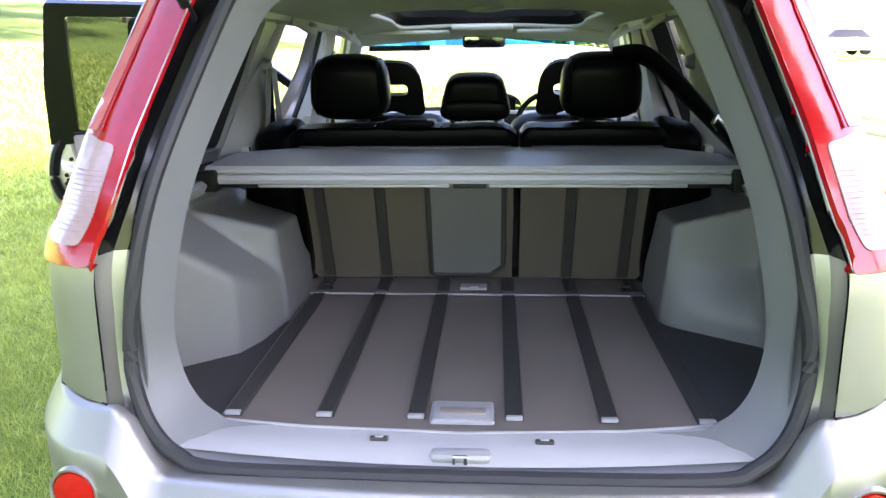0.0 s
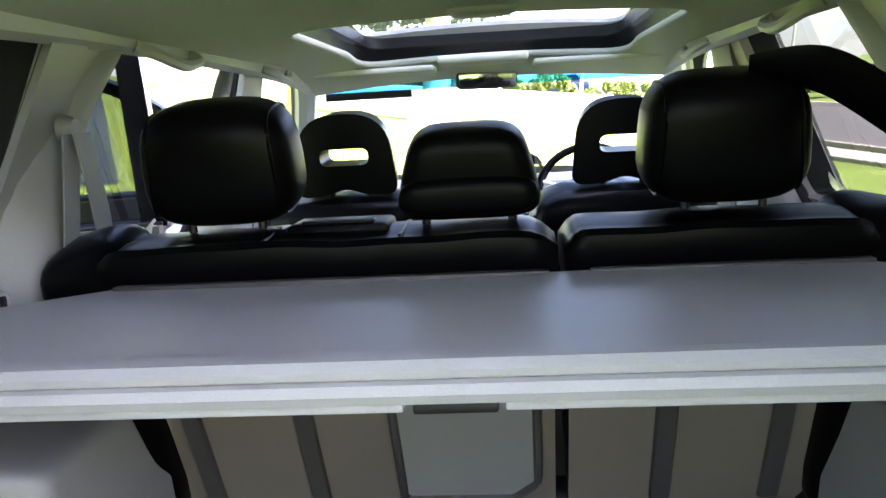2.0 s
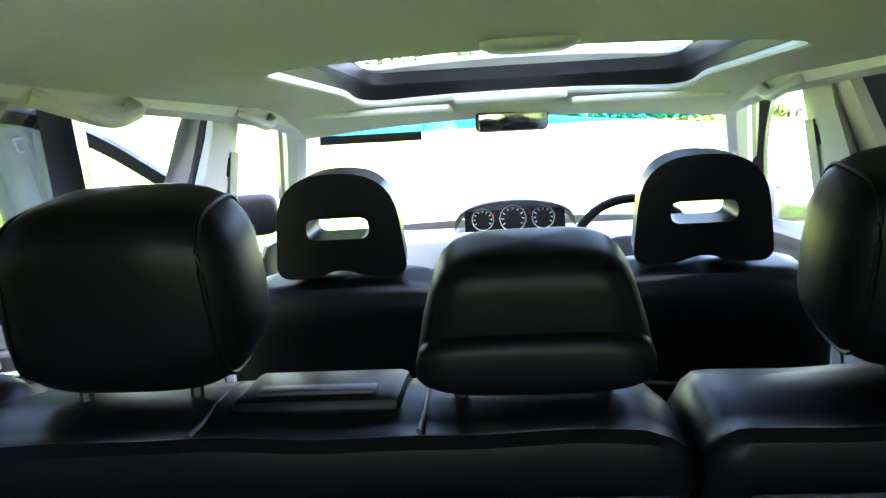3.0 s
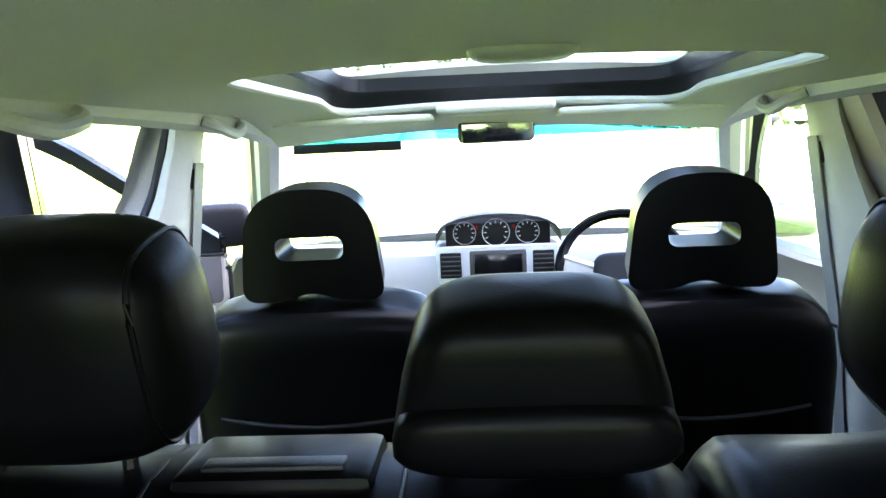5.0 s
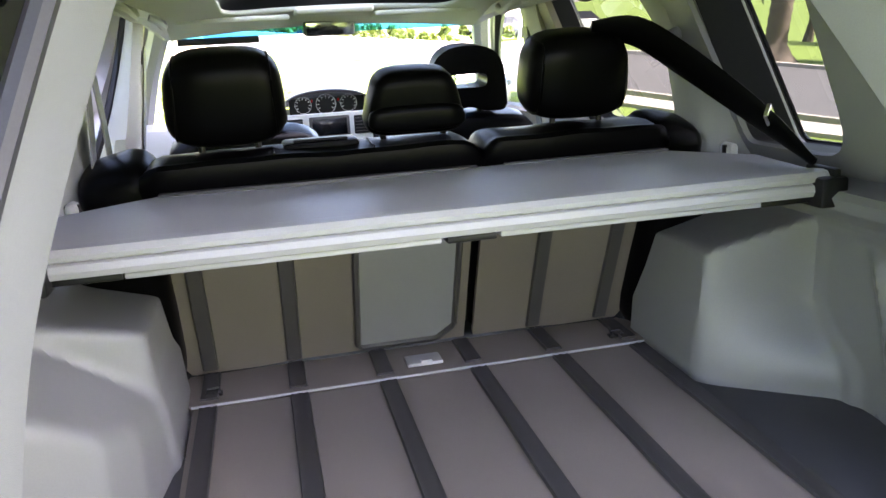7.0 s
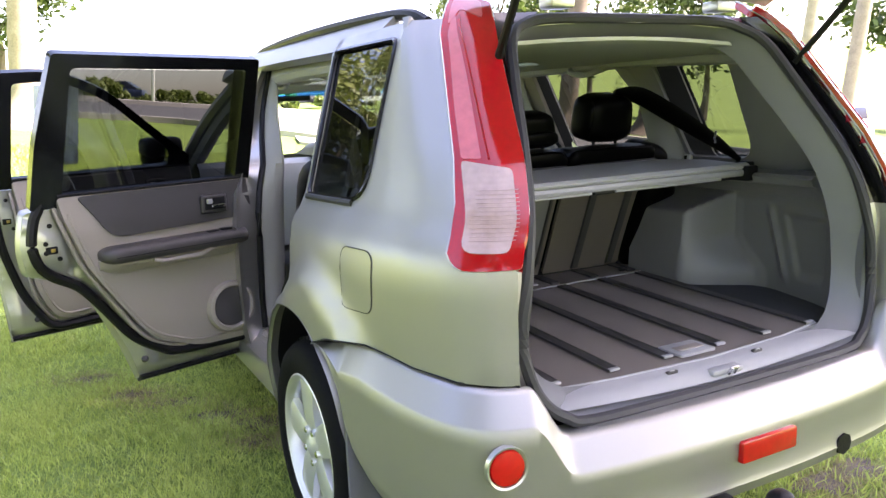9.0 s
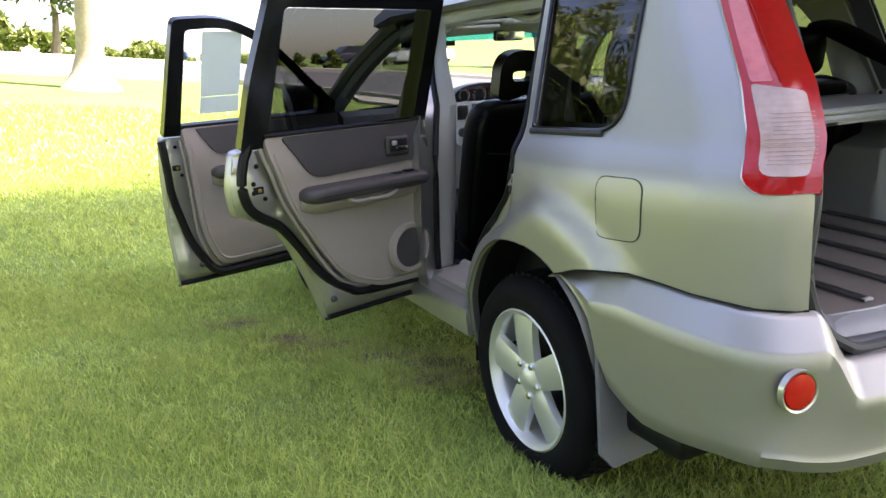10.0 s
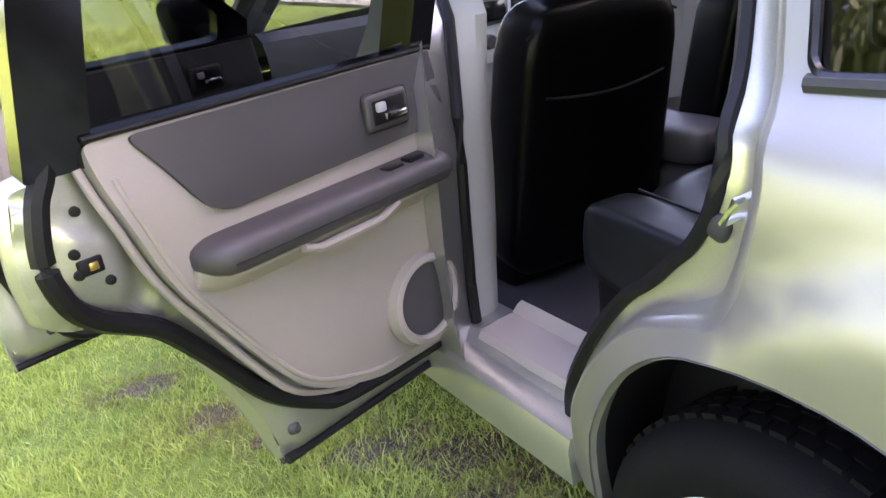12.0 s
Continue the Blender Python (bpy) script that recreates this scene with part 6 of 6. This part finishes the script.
FAR = [(-16, 25.2), (6, 25.3), (22, 27.2), (38, 27.8)]


def band(name, line, d0, d1, a0, a1, lift, mat, label, cat, n=60):
    """A strip that follows an edge of the street, from d0 to d1 beyond it; line may be a pair of edges."""
    rows = []
    for k in range(n + 1):
        az = a0 + (a1 - a0) * k / n
        a = radians(az)
        r0, r1 = lerp(az, line[0]) + d0, lerp(az, line[1]) + d1
        row = []
        for r in np.linspace(r0, r1, 6):
            x, y = r * math.sin(a), r * math.cos(a)
            row.append((x, y, ground_z(x, y) + lift))
        row = [(row[0][0], row[0][1], row[0][2] - 0.3)] + row + [(row[-1][0], row[-1][1], row[-1][2] - 0.3)]
        rows.append(row)
    return tagged(loft(name, rows, mat, None), label, cat, kind="structure")


band("road", (NEAR, FAR), 0, 0, -16, 115, 0.05, ROADM, "grey asphalt street curving past the lawn", "road")
band("pavement", (NEAR, NEAR), -1.9, -0.5, 14, 115, 0.07, CONC, "pale concrete footpath beside the street", "pavement")
band("kerb", (FAR, FAR), 0, 0.25, -16, 115, 0.17, CONC, "pale concrete kerb", "kerb")
band("kerb", (NEAR, NEAR), -0.2, 0, -16, 115, 0.14, CONC, "pale concrete kerb", "kerb")


def leaf_cloud(n, centre, size, leaf, mat, seed, name="crown", parent=None, droop=0.0):
    """A crown of many small leaves gathered in clumps, with gaps between."""
    r = np.random.default_rng(seed)
    m = max(6, n // 260)
    d = r.normal(size=(m, 3))
    d /= np.linalg.norm(d, axis=1)[:, None]
    cl = np.array(centre) + d * r.uniform(0.35, 1.0, (m, 1)) ** 0.7 * np.array(size)
    which = r.integers(0, m, n)
    p = cl[which] + r.normal(size=(n, 3)) * np.array(size).min() * 0.17
    p[:, 2] -= droop * r.random(n)
    u = r.normal(size=(n, 3))
    u /= np.linalg.norm(u, axis=1)[:, None]
    v = np.cross(u, r.normal(size=(n, 3)))
    v /= np.linalg.norm(v, axis=1)[:, None]
    s = leaf * r.uniform(0.6, 1.4, (n, 1))
    co = np.stack([p - u * s, p + v * s * 0.45, p + u * s, p - v * s * 0.45], 1).reshape(-1, 3)
    i = np.arange(n)[:, None] * 4
    tris = np.concatenate([i + (0, 1, 2), i + (0, 2, 3)], 0).reshape(-1, 3)
    ob = raw_mesh(name, co, tris, mat)
    if parent is not None:
        ob.parent = parent
        ob.matrix_parent_inverse = Matrix.Translation(-parent.location)
    return ob


UP = Vector((0.10, -0.06, 1)).normalized()


def tree(x, y, height, spread, trunk, leaves, leaf, mat, bark, seed, label, bare=0.35):
    e = new("tree")
    z = ground_z(x, y) - 0.1
    e.location = (x, y, z)
    tagged(e, label, "tree")
    r = random.Random(seed)
    top = Vector((x, y, z)) + UP * height * 0.7
    line = [Vector((x, y, z)).lerp(top, k / 6) + Vector((r.uniform(-1, 1), r.uniform(-1, 1), 0)) * trunk * 0.5 * (k > 0) for k in range(7)]
    under(tube("trunk", line, [trunk * (1.5 if k == 0 else 1 - 0.1 * k) for k in range(7)], bark, None), e)
    for k in range(6):
        a = 2 * math.pi * k / 6 + r.random()
        b = line[3].lerp(line[6], r.random())
        t = b + Vector((math.cos(a) * spread * 0.7, math.sin(a) * spread * 0.7, height * 0.18 * r.uniform(0.6, 1.5)))
        under(tube("limb", [b, b.lerp(t, 0.5) + Vector((0, 0, 0.1 * spread)), t], [trunk * 0.35, trunk * 0.22, trunk * 0.08], bark, None, sides=6), e)
    leaf_cloud(leaves, (top.x, top.y, z + height * (bare + (1 - bare) / 2)), (spread, spread, height * (1 - bare) / 2), leaf, mat, seed, "crown", e)
    return e


def palm(x, y, height, trunk, seed, bark, label, hang=0.0):
    e = new("palm_tree")
    z = ground_z(x, y) - 0.1
    e.location = (x, y, z)
    tagged(e, label, "palm tree")
    base = Vector((x, y, z))
    pts, rad = [], []
    for k in range(44):
        t = k / 43
        pts.append(base + UP * height * t)
        rad.append(trunk * (1.0 + 1.6 * max(0, 1 - t * height / 0.9) ** 2 + 0.07 * (k % 2)))
    under(tube("trunk", pts, rad, bark, None, sides=14), e)
    r = random.Random(seed)
    top = base + UP * height
    co, tr = [], []
    for k in range(26):
        a, el = 2 * math.pi * k / 26 + r.random() * 0.3, r.uniform(-0.5 - hang, 0.9 - hang)
        L = r.uniform(2.2, 3.0)
        h = Vector((math.cos(a), math.sin(a), 0))
        sd = Vector((-math.sin(a), math.cos(a), 0))
        for q in range(30):
            t = (q + 1) / 30
            p = top + h * L * t * math.cos(el) + Vector((0, 0, L * t * math.sin(el) - 1.6 * t * t * (1 + hang)))
            for s in (-1, 1):
                w = 0.45 * math.sin(math.pi * min(1, t * 0.9 + 0.1))
                i = len(co)
                co += [tuple(p), tuple(p + h * 0.05), tuple(p + sd * s * w + h * 0.18 + Vector((0, 0, -0.25 * w - 0.1 * r.random())))]
                tr.append((i, i + 1, i + 2))
    ob = raw_mesh("fronds", np.array(co), np.array(tr), LEAF)
    under(ob, e)
    return e


def at_az(az, r):
    return r * math.sin(radians(az)), r * math.cos(radians(az))


palm(-1.42, 16.2, 9.0, 0.25, 1, PALEBARK, "pale palm trunk with a flared foot on the lawn")
palm(*at_az(36, 30), 7.0, 0.36, 2, BARK, "palm with a dark ringed trunk beyond the street")
palm(*at_az(42, 31), 4.6, 0.40, 3, BARK, "palm with hanging fronds beyond the street", 0.5)
palm(*at_az(55, 30), 8.5, 0.25, 4, PALEBARK, "tall palm with a pale trunk beyond the street")
palm(*at_az(52, 38), 9.0, 0.25, 5, PALEBARK, "tall palm with a pale trunk beyond the street")
# Azimuths -108 to -142 and 150 to 203: unseen, added to dim rear sky.
for k, (az, r, h, sp, lf, mt, br) in enumerate([(-31, 17, 7, 2.6, 0.12, LEAF_SUNLIT, PALEBARK), (-36, 20, 8, 3.4, 0.13, LEAF, BARK), (-26, 22, 8, 3.0, 0.14, LEAF_SUNLIT, PALEBARK), (-20, 30, 9, 3.5, 0.16, LEAF_SUNLIT, PALEBARK),
                                            (-14, 34, 8, 3.5, 0.17, LEAF_SUNLIT, BARK), (-3.5, 32, 7, 3.0, 0.15, LEAF, BARK), (-9, 36, 9, 4, 0.2, LEAF, BARK), 
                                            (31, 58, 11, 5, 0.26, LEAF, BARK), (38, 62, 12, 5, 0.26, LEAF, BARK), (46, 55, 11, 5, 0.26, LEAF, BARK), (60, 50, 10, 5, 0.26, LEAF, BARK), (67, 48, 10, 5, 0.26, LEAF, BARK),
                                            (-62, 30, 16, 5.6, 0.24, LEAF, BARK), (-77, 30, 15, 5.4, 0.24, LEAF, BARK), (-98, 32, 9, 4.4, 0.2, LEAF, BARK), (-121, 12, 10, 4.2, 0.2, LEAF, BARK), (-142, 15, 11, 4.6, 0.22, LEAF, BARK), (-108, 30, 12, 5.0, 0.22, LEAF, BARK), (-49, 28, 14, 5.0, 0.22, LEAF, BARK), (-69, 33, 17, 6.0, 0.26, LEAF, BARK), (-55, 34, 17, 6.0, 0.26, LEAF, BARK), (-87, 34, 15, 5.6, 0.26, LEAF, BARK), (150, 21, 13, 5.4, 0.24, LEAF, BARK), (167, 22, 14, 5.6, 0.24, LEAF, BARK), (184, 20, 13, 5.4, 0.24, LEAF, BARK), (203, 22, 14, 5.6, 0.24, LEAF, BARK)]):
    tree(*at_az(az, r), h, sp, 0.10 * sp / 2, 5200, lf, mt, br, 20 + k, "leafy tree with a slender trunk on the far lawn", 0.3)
# added unseen trees whose crowns keep sun off the car and lawn behind
tree(9.6, -8.6, 20.0, 6.0, 0.24, 20000, 0.25, LEAF, BARK, 91, "tall leafy tree added out of view to shade car and lawn", 0.60)
tree(9.2, -3.6, 21.0, 6.0, 0.24, 19000, 0.25, LEAF, BARK, 90, "tall leafy tree added out of view to shade car and lawn", 0.60)
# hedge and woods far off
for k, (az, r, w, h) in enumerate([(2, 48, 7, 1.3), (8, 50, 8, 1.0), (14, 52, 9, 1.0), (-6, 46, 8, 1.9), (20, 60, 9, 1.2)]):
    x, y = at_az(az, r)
    tagged(leaf_cloud(5000, (x, y, ground_z(x, y) + h * 0.5), (w / 2, 1.2, h * 0.6), 0.22, LEAF_SUNLIT, 300 + k, "hedge"), "low green hedge along the far street", "hedge", "far hedges")


def far_car(x, y, turn, mat, label):
    e = new("parked_car")
    z = ground_z(x, y) + 0.06
    e.location = (x, y, z)
    tagged(e, label, "car", "parked cars")
    m = Matrix.Translation((x, y, z)) @ pose(0, 0, 0, 0, 0, turn)
    secs = []
    for yy, h, w in ((-2.1, 0.55, 0.70), (-2.0, 0.85, 0.80), (-1.0, 0.95, 0.85), (0.8, 0.95, 0.85), (1.9, 0.80, 0.80), (2.15, 0.55, 0.7)):
        secs.append([m @ Vector(q) for q in ((-w, yy, 0.28), (-w, yy, h * 0.8), (-w * 0.9, yy, h), (w * 0.9, yy, h), (w, yy, h * 0.8), (w, yy, 0.28))])
    under(loft("body", secs, mat, None, closed=True, caps=True), e)
    secs = [[m @ Vector(q) for q in ((-w, yy, 0.9), (-w * 0.85, yy, h), (w * 0.85, yy, h), (w, yy, 0.9))] for yy, h, w in ((-1.7, 0.95, 0.72), (-1.1, 1.4, 0.70), (0.3, 1.42, 0.70), (1.0, 0.97, 0.74))]
    under(loft("cabin", secs, GLOSSBLACK, None, closed=True, caps=True), e)
    for sx in (-0.72, 0.72):
        for sy in (-1.35, 1.35):
            under(lathe("wheel", [(0.0001, 0.1), (0.2, 0.1), (0.31, 0.09), (0.32, -0.09), (0.0001, -0.1)], TYRE, None, m @ pose(sx, sy, 0.32, 0, 90, 0), seg=20), e)
    return e


far_car(*at_az(55.5, 38), 130, material("white_paint", (0.7, 0.72, 0.75), 0.25, 0.1, 0.8), "pale car parked beyond the street")
far_car(*at_az(4.1, 52), 70, material("dark_blue_paint", (0.02, 0.03, 0.06), 0.25, 0.2, 0.8), "dark blue car parked beyond the street")
far_car(*at_az(17.4, 54), 100, material("black_paint", (0.015, 0.015, 0.02), 0.25, 0.2, 0.8), "dark car parked beyond the street")
far_car(*at_az(22.6, 50), 95, material("cream_paint", (0.72, 0.72, 0.70), 0.25, 0.1, 0.8), "white car parked beyond the street")
lx, ly = at_az(18.9, 36)
POLE = new("lamp_post")
POLE.location = (lx, ly, ground_z(lx, ly))
tagged(POLE, "slender white lamp post beside the far street", "lamp post")
under(tube("pole", [POLE.location, POLE.location + UP * 5.5], [0.07, 0.045], WHITE, None), POLE)
under(tube("lamp_arm", [POLE.location + UP * 5.45, POLE.location + UP * 5.6 + Vector((-0.5, 0, 0)), POLE.location + UP * 5.6 + Vector((-0.9, 0, 0))], [0.035, 0.035, 0.06], WHITE, None), POLE)
px_, py_ = at_az(5.5, 28)
LP = new("marker_post")
LP.location = (px_, py_, ground_z(px_, py_))
tagged(LP, "white wooden post beside the far street", "post")
under(tube("post", [LP.location, LP.location + UP * 1.6], 0.06, WHITE, None), LP)
